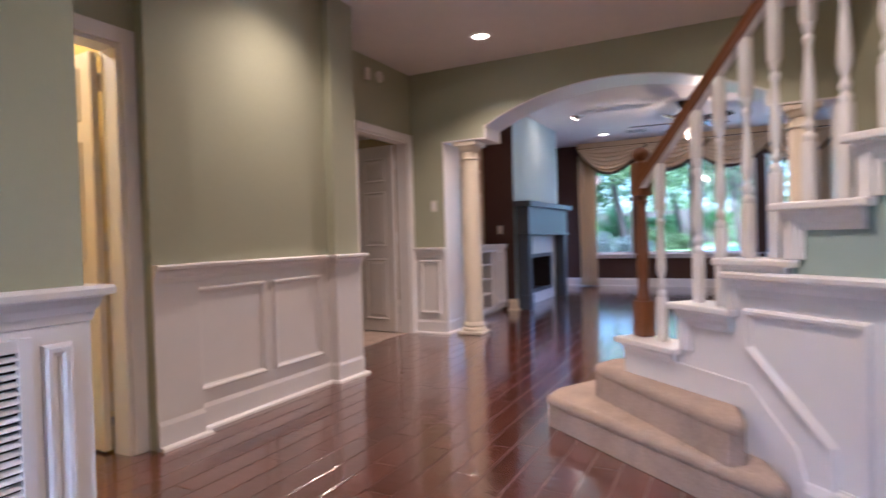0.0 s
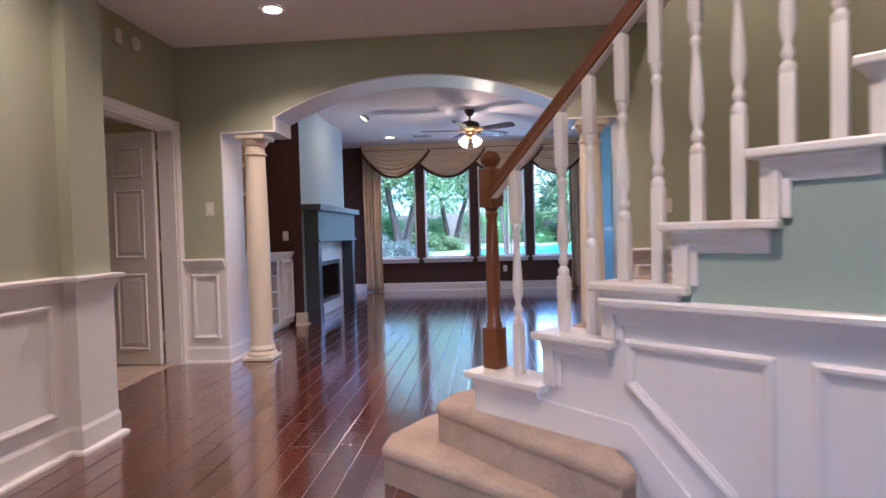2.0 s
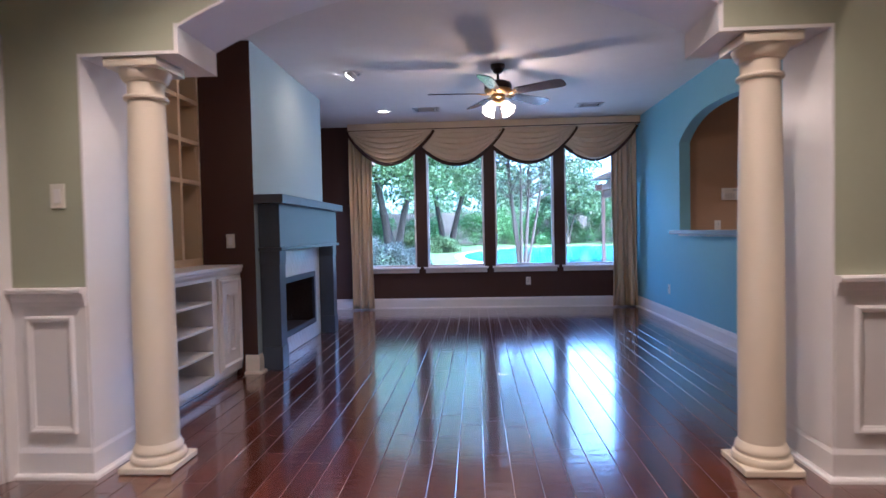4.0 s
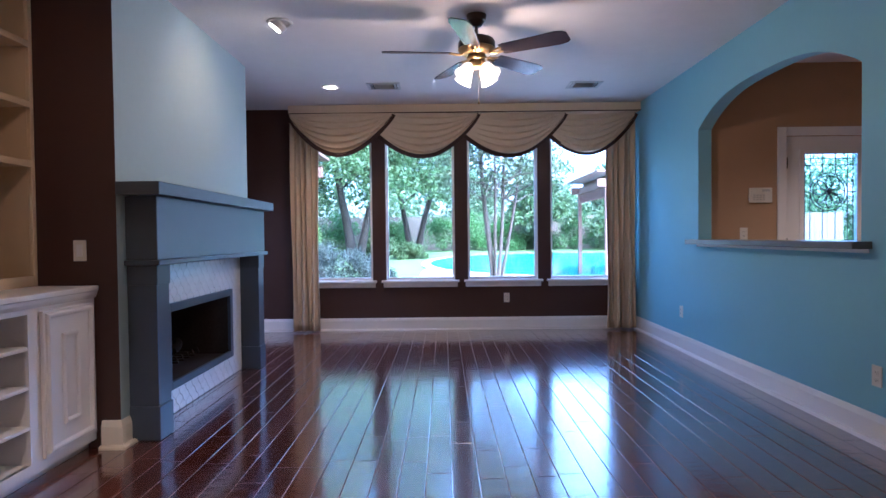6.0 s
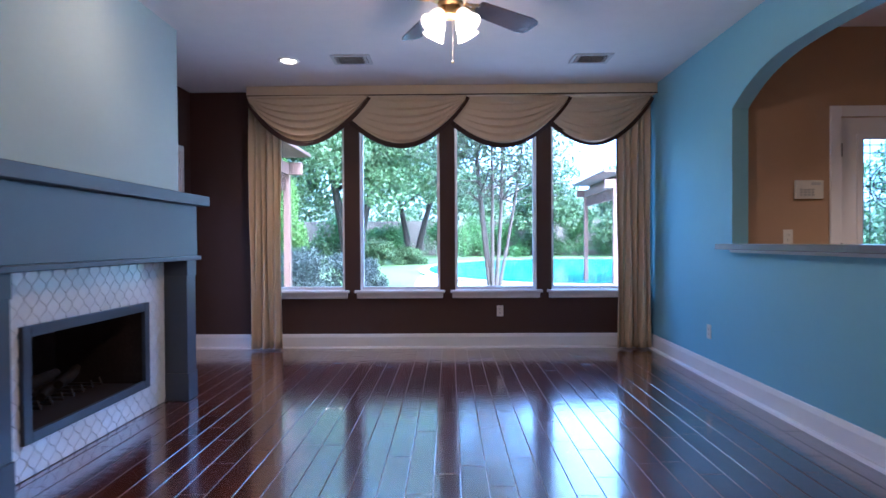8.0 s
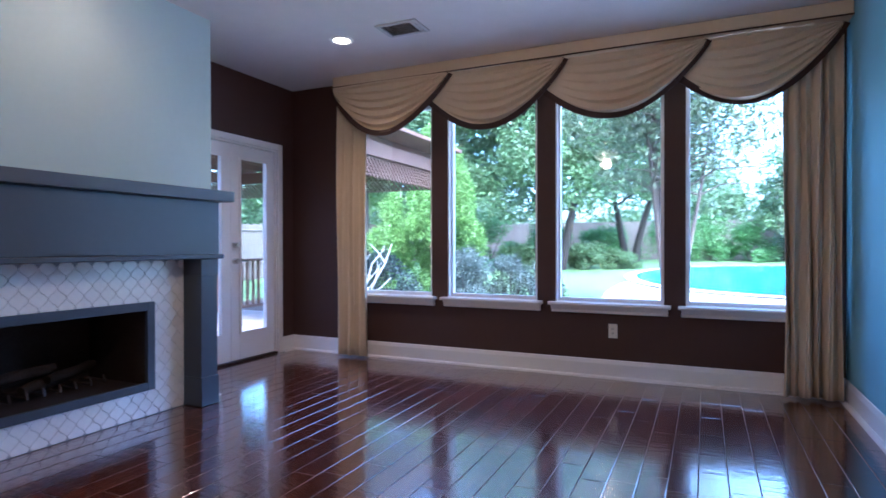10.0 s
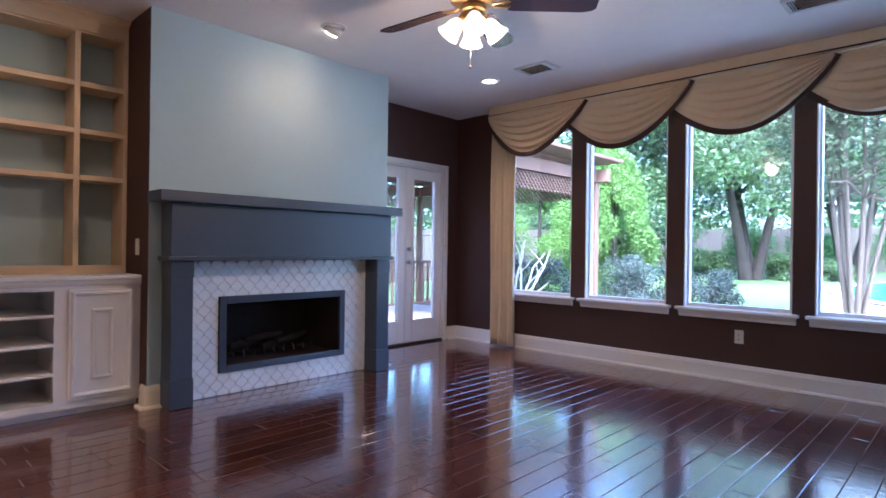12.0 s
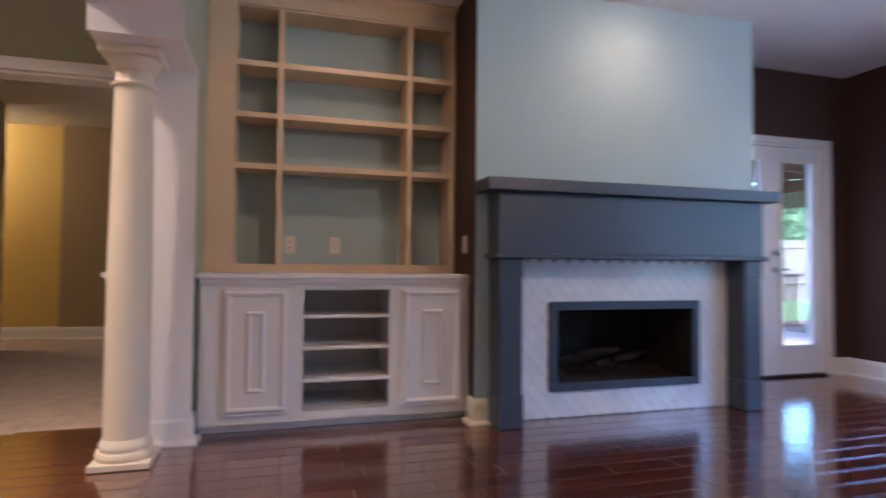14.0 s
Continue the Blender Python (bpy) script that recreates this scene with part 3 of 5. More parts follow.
    part("door_jamb", boxes((a, b, y0, y0 + 0.018, 0, top), (a, b, y1 - 0.018, y1, 0, top), (a, b, y0 + 0.018, y1 - 0.018, top - 0.018, top)), WHITE, d)


d = thing("door_1", (-3.06, 4.72, 0), "white six-panel door standing open into a carpeted room", "door", kind="structure")
casing_x(d, -2.99, 3.81, 4.727, 2.03, 1, 0.14, 0.072)
door_leaf(d, (-3.15, 4.69, 0), 176, 0.86, 2.01, WHITE)
d = thing("door_2", (-2.56, 1.255, 0), "white six-panel door standing open to a lit closet", "door", kind="structure")
casing_x(d, -2.50, 0.45, 1.255, 1.965, 1, 0.12)
# Cream puts the closet's warm light into the white leaf's colour.
door_leaf(d, (-2.64, 1.22, 0), 176, 0.75, 1.945, CREAM)

# french doors to the deck
d = thing("door_3", (XL, 9.805, 0), "pair of white glazed french doors, closed", "door", kind="structure")
casing_x(d, XL, 9.205, 10.405, 2.065, 1, 0.14, 0.06)
for y0, y1 in ((9.225, 9.803), (9.807, 10.385)):
    x0, x1 = XL - 0.07, XL - 0.028
    leaf = part("leaf", boxes((x0, x1, y0, y0 + 0.11, 0.02, 2.04), (x0, x1, y1 - 0.11, y1, 0.02, 2.04), (x0, x1, y0 + 0.11, y1 - 0.11, 0.02, 0.27), (x0, x1, y0 + 0.11, y1 - 0.11, 1.92, 2.04), bevel=0.003), WHITE, d)
    pn = part("pane", boxes((x0 + 0.018, x0 + 0.024, y0 + 0.11, y1 - 0.11, 0.27, 1.92)), PANE, leaf, "clear door glass")
    pn.visible_shadow = False
    part("glazing_bead", boxes((x1 + 0.0, x1 + 0.012, y0 + 0.10, y0 + 0.12, 0.26, 1.93), (x1, x1 + 0.012, y1 - 0.12, y1 - 0.10, 0.26, 1.93), (x1, x1 + 0.012, y0 + 0.12, y1 - 0.12, 0.26, 0.28), (x1, x1 + 0.012, y0 + 0.12, y1 - 0.12, 1.91, 1.93)), WHITE, leaf)
for z, r in ((0.95, 0.028), (1.10, 0.026)):
    part("lock", place(turned([(r, 0), (r, 0.008), (0.012, 0.012), (0.012, 0.03), (r, 0.04), (r * 0.9, 0.055)], 16), pose(XL - 0.028, 9.85, z, 0, 90, 0)), STEEL, d, "round nickel knob", smooth=True)
part("lever", boxes((XL + 0.018, XL + 0.03, 9.845, 9.955, 0.942, 0.958), bevel=0.004), STEEL, d, "nickel lever handle")
part("threshold", boxes((XL - 0.12, XL + 0.02, 9.225, 10.385, 0.003, 0.02), bevel=0.004), BRONZE, d)

# ---- fireplace ----
f = thing("fireplace_mantel", (-2.48, 7.83, 0), "slate grey painted wooden mantel surround on the chimney breast", "fireplace mantel")
MX = -2.402
for y0, y1 in ((6.87, 7.025), (8.64, 8.787)):
    leg = part("leg", boxes((CX + 0.001, MX - 0.006, y0 + 0.004, y1 - 0.004, 0.199, 1.004), bevel=0.003), SLATE, f)
    part("plinth_block", boxes((CX + 0.001, MX + 0.002, y0 - 0.002, y1 + 0.002, 0.004, 0.1985), bevel=0.004), SLATE, leg)
    part("cap_block", boxes((CX + 0.001, MX, y0, y1, 0.892, 1.0045), bevel=0.004), SLATE, leg)
part("apron", boxes((CX + 0.001, MX + 0.006, 6.866, 8.791, 1.036, 1.398), bevel=0.004), SLATE, f)
part("lower_moulding", boxes((CX + 0.001, MX + 0.028, 6.842, 8.815, 1.005, 1.036), bevel=0.006), SLATE, f)
part("mantel_shelf", boxes((CX + 0.001, -2.333, 6.775, 8.872, 1.40, 1.473), bevel=0.004), SLATE, f, "thick slate grey mantel shelf")

fs = thing("firebox", (-2.6, 7.83, 0.16), "black gas firebox with ceramic logs behind a slate frame", "firebox")
part("frame", boxes((CX + 0.004, CX + 0.03, FY0 - 0.02, FY0 + 0.035, FZ0 - 0.02, FZ1 + 0.02), (CX + 0.004, CX + 0.03, FY1 - 0.035, FY1 + 0.02, FZ0 - 0.02, FZ1 + 0.02), (CX + 0.004, CX + 0.03, FY0 + 0.035, FY1 - 0.035, FZ0 - 0.02, FZ0 + 0.03), (CX + 0.004, CX + 0.03, FY0 + 0.035, FY1 - 0.035, FZ1 - 0.035, FZ1 + 0.02), bevel=0.003), SLATE, fs)
for one in ((XL + 0.1, XL + 0.115, FY0, FY1, FZ0, FZ1), (XL + 0.1, CX, FY0, FY0 + 0.006, FZ0, FZ1), (XL + 0.1, CX, FY1 - 0.006, FY1, FZ0, FZ1), (XL + 0.1, CX, FY0, FY1, FZ0, FZ0 + 0.006), (XL + 0.1, CX, FY0, FY1, FZ1 - 0.006, FZ1)):
    part("lining_plate", boxes(one), SOOT, fs)
rg = random.Random(4)
for k in range(5):
    y = 7.55 + 0.14 * k
    a = rg.uniform(-0.5, 0.5)
    pts = [(-2.87 + a * (t - 0.5) * 0.3 + 0.01 * math.sin(7 * t + k), y - 0.22 + 0.36 * t, FZ0 + 0.085 + 0.035 * (k % 3) + 0.02 * t) for t in (0, 0.2, 0.4, 0.6, 0.8, 1)]
    part("log", tube(pts, [0.024, 0.032, 0.034, 0.03, 0.032, 0.024], 10), LOG, fs, "charred ceramic log", smooth=True)
part("grate", join(*[tube([(-2.77, 7.48 + 0.09 * k, FZ0 + 0.09), (-2.75, 7.48 + 0.09 * k, FZ0 + 0.05), (-3.0, 7.48 + 0.09 * k, FZ0 + 0.05)], 0.008, 6) for k in range(9)]), SOOT, fs)


# ---- built-in bookcase ----
def bookcase():
    b = thing("built_in_bookcase", (-3.1, 5.9, 0.9), "tall empty cream bookcase tinted for warm lamplight, with a pale blue back", "bookcase")
    fx, bx = -3.015, XL + 0.02
    y0, y1 = YA1 + 0.002, CY0 - 0.002
    part("back_panel", boxes((XL + 0.002, bx, y0, y1, 0.904, 2.66)), PALE, b, "pale blue painted back panel")
    part("stile", boxes((fx - 0.02, fx, y0, 5.36, 0.904, 2.66), bevel=0.003), SHELFLIT, b)
    part("stile", boxes((fx - 0.02, fx, 6.755, y1, 0.904, 2.66), bevel=0.003), SHELFLIT, b)
    part("side_panel", boxes((bx, fx - 0.02, 5.342, 5.36, 0.904, 2.6)), SHELFLIT, b)
    part("side_panel", boxes((bx, fx - 0.02, 6.755, 6.773, 0.904, 2.6)), SHELFLIT, b)
    part("head_rail", boxes((fx - 0.02, fx, 5.361, 6.754, 2.59, 2.66)), SHELFLIT, b)
    part("bottom_rail", boxes((fx - 0.02, fx, 5.361, 6.754, 0.904, 0.96)), SHELFLIT, b)
    part("floor_panel", boxes((bx, fx - 0.021, 5.361, 6.754, 0.93, 0.95)), SHELFLIT, b)
    part("top_panel", boxes((bx, fx - 0.021, 5.361, 6.754, 2.58, 2.6)), SHELFLIT, b)
    for y in (5.627, 6.463):
        part("divider", boxes((bx, fx + 0.004, y - 0.018, y + 0.018, 0.951, 2.579), bevel=0.003), SHELFLIT, b)
    for z in (2.236, 1.910, 1.588):
        for a, c in ((5.361, 5.608), (5.646, 6.444), (6.482, 6.754)):
            part("shelf", boxes((bx, fx - 0.012, a, c, z - 0.03, z - 0.008), (fx - 0.012, fx + 0.002, a, c, z - 0.036, z), bevel=0.003), SHELFLIT, b)
    crown = [(0, 2.655), (0.012, 2.655), (0.016, 2.675), (0.03, 2.69), (0.05, 2.70), (0.06, 2.712), (0.075, 2.716), (0.075, LZ - 0.001), (0, LZ - 0.001)]
    part("crown_moulding", extrude_along(crown, [(fx - 0.02, y1, 0), (fx - 0.02, y0, 0)][::-1]), SHELFLIT, b, "cream crown moulding tinted for warm lamplight")
    part("crown_fill", boxes((XL + 0.002, fx - 0.021, y0, y1, 2.661, LZ - 0.002)), SHELFLIT, b)


bookcase()


def base_cabinet():
    c = thing("base_cabinet", (-2.95, 5.9, 0), "white built-in base cabinet with two doors and open shelves", "cabinet")
    fx = -2.71
    y0, y1 = YA1 + 0.022, CY0 - 0.002
    part("carcass", boxes((XL + 0.002, fx - 0.02, y0, 5.755, 0.09, 0.865)), WHITE, c)
    part("carcass", boxes((XL + 0.002, fx - 0.02, 6.30, y1, 0.09, 0.865)), WHITE, c)
    part("back_panel", boxes((XL + 0.002, XL + 0.03, 5.756, 6.299, 0.09, 0.865)), WHITE, c)
    part("face_frame", boxes((fx - 0.02, fx, y0, 5.775, 0.09, 0.873), (fx - 0.02, fx, 6.281, y1, 0.09, 0.873), (fx - 0.02, fx, 5.775, 6.281, 0.81, 0.873), (fx - 0.02, fx, 5.775, 6.281, 0.06, 0.105)), WHITE, c)
    part("toe_kick", boxes((XL + 0.002, fx - 0.05, y0, y1, 0.003, 0.089), (fx - 0.05, fx - 0.004, y0, y1, 0.05, 0.089)), WHITE, c)
    for z in (0.66, 0.475, 0.288, 0.105):
        part("shelf", boxes((XL + 0.03, fx - 0.002, 5.776, 6.280, z - 0.018, z), bevel=0.002), WHITE, c)
    for a, e in ((5.337, 5.69), (6.355, 6.735)):
        dr = part("door", boxes((fx + 0.001, fx + 0.02, a, e, 0.105, 0.815), bevel=0.003), WHITE, c)
        panel_frame(dr, Vector((fx + 0.019, 0, 0)), Vector((0, 1, 0)), Vector((1, 0, 0)), [(a + 0.012, 0.122), (e - 0.012, 0.122), (e - 0.012, 0.803), (a + 0.012, 0.803)], 0.03)
        panel_frame(dr, Vector((fx + 0.019, 0, 0)), Vector((0, 1, 0)), Vector((1, 0, 0)), [(a + 0.125, 0.23), (e - 0.125, 0.23), (e - 0.125, 0.69), (a + 0.125, 0.69)], 0.02)
    part("top_moulding", extrude_along([(0, 0.835), (0.008, 0.837), (0.018, 0.855), (0.022, 0.873), (0, 0.873)], [(fx, y0, 0), (fx, y1, 0)]), WHITE, c)
    t = tagged(part("counter_top", boxes((XL + 0.022, -2.68, YA1 + 0.003, CY0 - 0.003, 0.874, 0.903), bevel=0.006), WHITE), "glossy white painted wooden counter top", "counter top")


base_cabinet()


# ---- small wall fittings ----
def plate(at, out, name="wall_outlet", label="ivory duplex outlet plate", cat="outlet", w=0.07, h=0.115, slots=True, switch=False):
    """A cover plate on a wall: at the centre on the wall face, out = unit vector away from the wall."""
    o = Vector(out)
    s = Vector((-o.y, o.x, 0))
    m = Matrix.Translation(at) @ Matrix((s, (0, 0, 1), o)).transposed().to_4x4()
    e = thing(name, at, label, cat)
    part("cover", place(boxes((-w / 2, w / 2, -h / 2, h / 2, 0.0005, 0.006), bevel=0.0015), m), PLASTIC, e)
    if switch:
        part("rocker", place(boxes((-0.016, 0.016, -0.033, 0.033, 0.006, 0.010), bevel=0.001), m), WHITE, e)
    elif slots:
        for y in (-0.02, 0.02):
            part("socket", place(boxes((-0.017, 0.017, y - 0.014, y + 0.014, 0.006, 0.008), bevel=0.001), m), PLASTIC, e)
            part("slot", place(boxes((-0.008, -0.005, y - 0.004, y + 0.006, 0.008, 0.0085), (0.005, 0.008, y - 0.004, y + 0.006, 0.008, 0.0085), (-0.002, 0.002, y - 0.011, y - 0.007, 0.008, 0.0085)), m), DARK, e)
    return e


plate((-0.004, YW, 0.39), (0, -1, 0))
plate((XR, 9.278, 0.38), (-1, 0, 0))
plate((XR, 6.736, 0.364), (-1, 0, 0))
plate((-2.78, CY0, 1.095), (0, -1, 0), "light_switch", "ivory rocker switch plate on the brown wall", "light switch", switch=True)
plate((-2.73, YA0, 1.34), (0, -1, 0), "light_switch", "ivory rocker switch plate on the sage wall", "light switch", switch=True)
plate((1.12, YA0, 1.25), (0, -1, 0), "light_switch", "ivory double switch plate on the sage wall", "light switch", w=0.115, switch=True)
for y in (5.70, 6.0):
    plate((XL + 0.02, y, 1.09), (1, 0, 0))


# ---- ceiling fittings ----
def downlight(at, watts, tilt=None, label="round recessed downlight, lit"):
    x, y, z = at
    d = thing("downlight", at, label, "ceiling light", "recessed ceiling lights")
    ring = [(0.062, -0.004), (0.074, -0.012), (0.09, -0.010), (0.095, -0.001)]
    bm = bmesh.new()
    n = 32
    rings = [[bm.verts.new((x + r * math.cos(2 * math.pi * k / n), y + r * math.sin(2 * math.pi * k / n), z + h)) for k in range(n)] for r, h in ring]
    for a, b in zip(rings, rings[1:]):
        for k in range(n):
            bm.faces.new((a[k], b[k], b[(k + 1) % n], a[(k + 1) % n]))
    part("trim_ring", bm, WHITE if tilt is None else VENTMETAL, d, smooth=True)
    if tilt is None:
        part("lens", turned([(0.001, -0.007), (0.063, -0.005)], 32, (x, y, z)), BULB, d, "glowing lamp lens")
        way = (x, y, z - 1)
    else:
        t = look((x, y, z), tilt)
        part("eyeball", place(turned([(0.03, 0.0), (0.058, 0.01), (0.066, 0.03), (0.066, 0.05), (0.055, 0.06)], 28), t @ pose(0, 0, -0.055)), VENTMETAL, d, smooth=True)
        part("lens", place(turned([(0.001, 0), (0.045, 0)], 24), t @ pose(0, 0, -0.058)), BULB, d, "glowing lamp lens")
        way = tilt
    li = new("downlight_beam", bpy.data.lights.new("downlight_beam", "SPOT"))
    li.data.energy, li.data.color, li.data.spot_size, li.data.spot_blend, li.data.shadow_soft_size = watts, (1.0, 0.60, 0.30) if tilt is None else (1.0, 0.52, 0.22), radians(130 if tilt is None else 125), 1.0, 0.07
    li.matrix_world = look((x, y, z - 0.03) if tilt is None else tuple(Vector((x, y, z)) + (Vector(tilt) - Vector((x, y, z))).normalized() * 0.075), way)


LAMP = 16.5
downlight((-1.85, 4.10, HZ), LAMP * 0.9)
downlight((-0.02, 4.08, HZ), LAMP * 0.9)
downlight((-2.02, 2.18, HZ), LAMP * 0.45)
# Unseen lamp added high up to brighten the dark stairwell.
downlight((1.8, 3.8, 5.3), LAMP * 1.35)
# Added lamp over the near hall, always out of view.
downlight((-0.1, 0.9, HZ), LAMP * 0.72)
downlight((-1.94, 9.615, LZ), LAMP * 0.3)
# Added out of view to brighten the side entry behind the pass-through.
downlight((2.9, 7.3, LZ), LAMP * 1.1)
downlight((-1.95, 6.05, LZ), LAMP * 0.095, tilt=(-2.85, 6.0, 1.3), label="eyeball spotlight aimed at the bookcase, lit")
downlight((-1.954, 7.83, LZ), LAMP * 0.062, tilt=(-2.58, 7.82, 1.95), label="eyeball spotlight aimed at the chimney breast, lit")


def vent(x0, x1, y0, y1, z):
    v = thing("ceiling_vent", ((x0 + x1) / 2, (y0 + y1) / 2, z), "grey louvred air vent in the ceiling", "air vent", "ceiling vents")
    part("frame", boxes((x0, x1, y0, y0 + 0.03, z - 0.012, z - 0.001), (x0, x1, y1 - 0.03, y1, z - 0.012, z - 0.001), (x0, x0 + 0.03, y0 + 0.03, y1 - 0.03, z - 0.012, z - 0.001), (x1 - 0.03, x1, y0 + 0.03, y1 - 0.03, z - 0.012, z - 0.001), bevel=0.003), VENTMETAL, v)
    part("shade_backing", boxes((x0 + 0.03, x1 - 0.03, y0 + 0.03, y1 - 0.03, z - 0.003, z - 0.001)), DARK, v)
    n = 9
    for k in range(n):
        y = y0 + 0.04 + (y1 - y0 - 0.08) * k / (n - 1)
        part("slat", place(boxes((x0 + 0.07, x1 - 0.07, -0.008, 0.008, -0.0008, 0.0008)), pose(0, y, z - 0.009, 32, 0, 0)), VENTMETAL, v)
    for x in (x0 + 0.042, x0 + 0.056, x1 - 0.042, x1 - 0.056):
        part("slat", place(boxes((-0.006, 0.006, y0 + 0.035, y1 - 0.035, -0.0008, 0.0008)), pose(x, 0, z - 0.009, 0, 35 if x < (x0 + x1) / 2 else -35, 0)), VENTMETAL, v)


vent(-1.55, -1.21, 9.47, 9.72, LZ)
vent(0.54, 0.88, 9.50, 9.75, LZ)


# ---- floor ----
def plank_mesh(w, l):
    """One board, its corner at the origin: a top with eased edges."""
    c, d, g = 0.0022, 0.0010, 0.0016
    top = [(g + c, g + c, 0), (w - g - c, g + c, 0), (w - g - c, l - g - c, 0), (g + c, l - g - c, 0)]
    rim = [(g, g, -d), (w - g, g, -d), (w - g, l - g, -d), (g, l - g, -d)]
    return top + rim, [(0, 1, 2, 3), (4, 5, 1, 0), (5, 6, 2, 1), (6, 7, 3, 2), (7, 4, 0, 3)]


def plank_floor():
    floor = structure("floor", boxes((-3.06, 4.6, -3.0, 5.0, -0.05, -0.0035), (XL - 0.14, 4.6, 5.0, YW + 0.02, -0.05, -0.0035)), JOINT, "glossy dark cherry wood plank floor")
    rg = random.Random(11)
    W = 0.127
    lengths = [0.36, 0.52, 0.68, 0.84, 1.0, 1.2]
    shared = {}
    far_v, far_f = [], []
    rows = []
    for i in range(60):
        x = XL + i * W
        if x > 4.55:
            break
        y = -3.0 - rg.uniform(0, 0.9)
        while y < YW:
            l = rg.choice(lengths)
            y0, y1 = max(y, -3.0), min(y + l, YW)
            if x < -3.12 and y1 < 5.0:
                y += l
                continue
            if y1 - y0 > 0.03:
                rows.append((x, y0, y1 - y0, l))
            y += l
    part_rows = [r for r in rows if XL <= r[0] < XR - 0.02 and r[1] > 4.9]
    part_rows.sort(key=lambda r: r[1])
    chosen = set(part_rows[:300])
    for r in rows:
        x, y, l, full = r
        if r in chosen:
            key = round(l, 3)
            if key not in shared:
                me = bpy.data.meshes.new("plank")
                v, fc = plank_mesh(W, l)
                me.from_pydata(v, [], fc)
                me.materials.append(FLOORWOOD)
                shared[key] = me
            ob = new("plank", shared[key])
            ob.location = (x, y, 0)
            ob.parent = floor
        else:
            v, fc = plank_mesh(W, l)
            o = len(far_v)
            far_v += [(a + x, b + y, c) for a, b, c in v]
            far_f += [tuple(k + o for k in q) for q in fc]
    me = bpy.data.meshes.new("planks")
    me.from_pydata(far_v, [], far_f)
    me.materials.append(FLOORWOOD_FAR)
    ob = new("planks", me)
    ob.parent = floor
    tagged(ob, kind="stuff")


plank_floor()


# ---- staircase ----
SM = pose(-0.137, 2.148, 0, 0, 0, -41.5)      # local: along the flight, into the stair, up
RUN, RISE, Z0 = 0.246, 0.193, 0.511
LEFT = [-0.375] + [-0.028 + RUN * k for k in range(13)]
TOP = [0.506] + [Z0 + RISE * (k + 1) for k in range(13)]
RIGHT = [0.015] + [l + 0.33 for l in LEFT[1:]]


def rail_top(s):
    return 1.402 + 0.884 * (s + 0.134)


def stairs():
    st = thing("staircase", (0.3, 2.2, 0), "staircase with white cut stringer, carpeted treads and oak handrail", "staircase")

    def put(name, bm, mat, parent=st, label="", smooth=False):
        return part(name, place(bm, SM), mat, parent, label, smooth)

    def slab(outline, y0, y1):
        bm = bmesh.new()
        fr = [bm.verts.new((s, y0, z)) for s, z in outline]
        bk = [bm.verts.new((s, y1, z)) for s, z in outline]
        bm.faces.new(fr)
        bm.faces.new(bk[::-1])
        for i in range(len(outline)):
            j = (i + 1) % len(outline)
            bm.faces.new((fr[i], bk[i], bk[j], fr[j]))
        bmesh.ops.recalc_face_normals(bm, faces=bm.faces)
        return bm

    steps = [(LEFT[0] + 0.035, TOP[0] - 0.03)]
    for k in range(1, 14):
        steps += [(LEFT[k] + 0.035, TOP[k - 1] - 0.03), (LEFT[k] + 0.035, TOP[k] - 0.03)]
    steps.append((3.6, TOP[13] - 0.03))
    under = [(s, z) for s, z in steps if z < 0.835]
    over = [(s, z) for s, z in steps if z > 0.835]
    put("lower_wall", slab([(3.6, 0.0), (3.6, 0.835), (over[0][0], 0.835)] + under[::-1] + [(under[0][0], 0.0)], 0.0, 0.10), WHITE, label="white panelled lower stair wall")
    put("upper_wall", slab([(3.6, 0.835)] + over[::-1] + [(over[0][0], 0.835)], 0.0, 0.10), STAIRCOOL, label="sage upper stair wall, cool light put into its colour")
    for k in range(len(LEFT)):
        a, b, z = LEFT[k], RIGHT[k], TOP[k]
        cap = put("tread_cap", boxes((a, b, -0.05, 0.14, z - 0.028, z), bevel=0.007), WHITE, label="white tread return")
        prof = [(0, z - 0.095), (0.01, z - 0.092), (0.014, z - 0.07), (0.026, z - 0.052), (0.032, z - 0.036), (0.038, z - 0.029), (0, z - 0.029)]
        put("cove_moulding", extrude_along(prof, [(a + 0.035, 0, 0), (b - 0.03, 0, 0)]), WHITE)
        if k:
            lo = TOP[k - 1]
            put("riser_moulding", boxes((a + 0.03, a + 0.058, -0.016, 0.0, lo, z - 0.03), (a + 0.058, a + 0.082, -0.024, 0.0, lo, z - 0.06), (a + 0.082, a + 0.106, -0.013, 0.0, lo, z - 0.085), bevel=0.004), WHITE)
    for k in range(1, 14):
        put("carpeted_tread", boxes((LEFT[k] + 0.01, (LEFT[k + 1] if k < 13 else 3.6) + 0.04, 0.1405, 1.08, TOP[k] - RISE - 0.02, TOP[k] - 0.004), bevel=0.014), CARPET, label="beige carpeted tread", smooth=True)
    put("chair_rail", extrude_along([(o, u - 0.06) for o, u in RAILP], [(LEFT[2] + 0.04, 0, 0), (3.6, 0, 0)]), WHITE, label="white moulded chair rail")
    put("baseboard", extrude_along(BASEP, [(0.56, 0, 0), (3.6, 0, 0)]), WHITE)
    bm = bmesh.new()
    outline = [(-0.345, 0.335), (0.345, 0.335), (0.435, 0.155), (0.515, 0.0), (0.585, 0.0), (0.57, 0.13), (0.535, 0.25), (0.35, 0.43), (-0.345, 0.46)]
    fr = [bm.verts.new((s, -0.012, z)) for s, z in outline]
    bk = [bm.verts.new((s, 0.0, z)) for s, z in outline]
    bm.faces.new(fr)
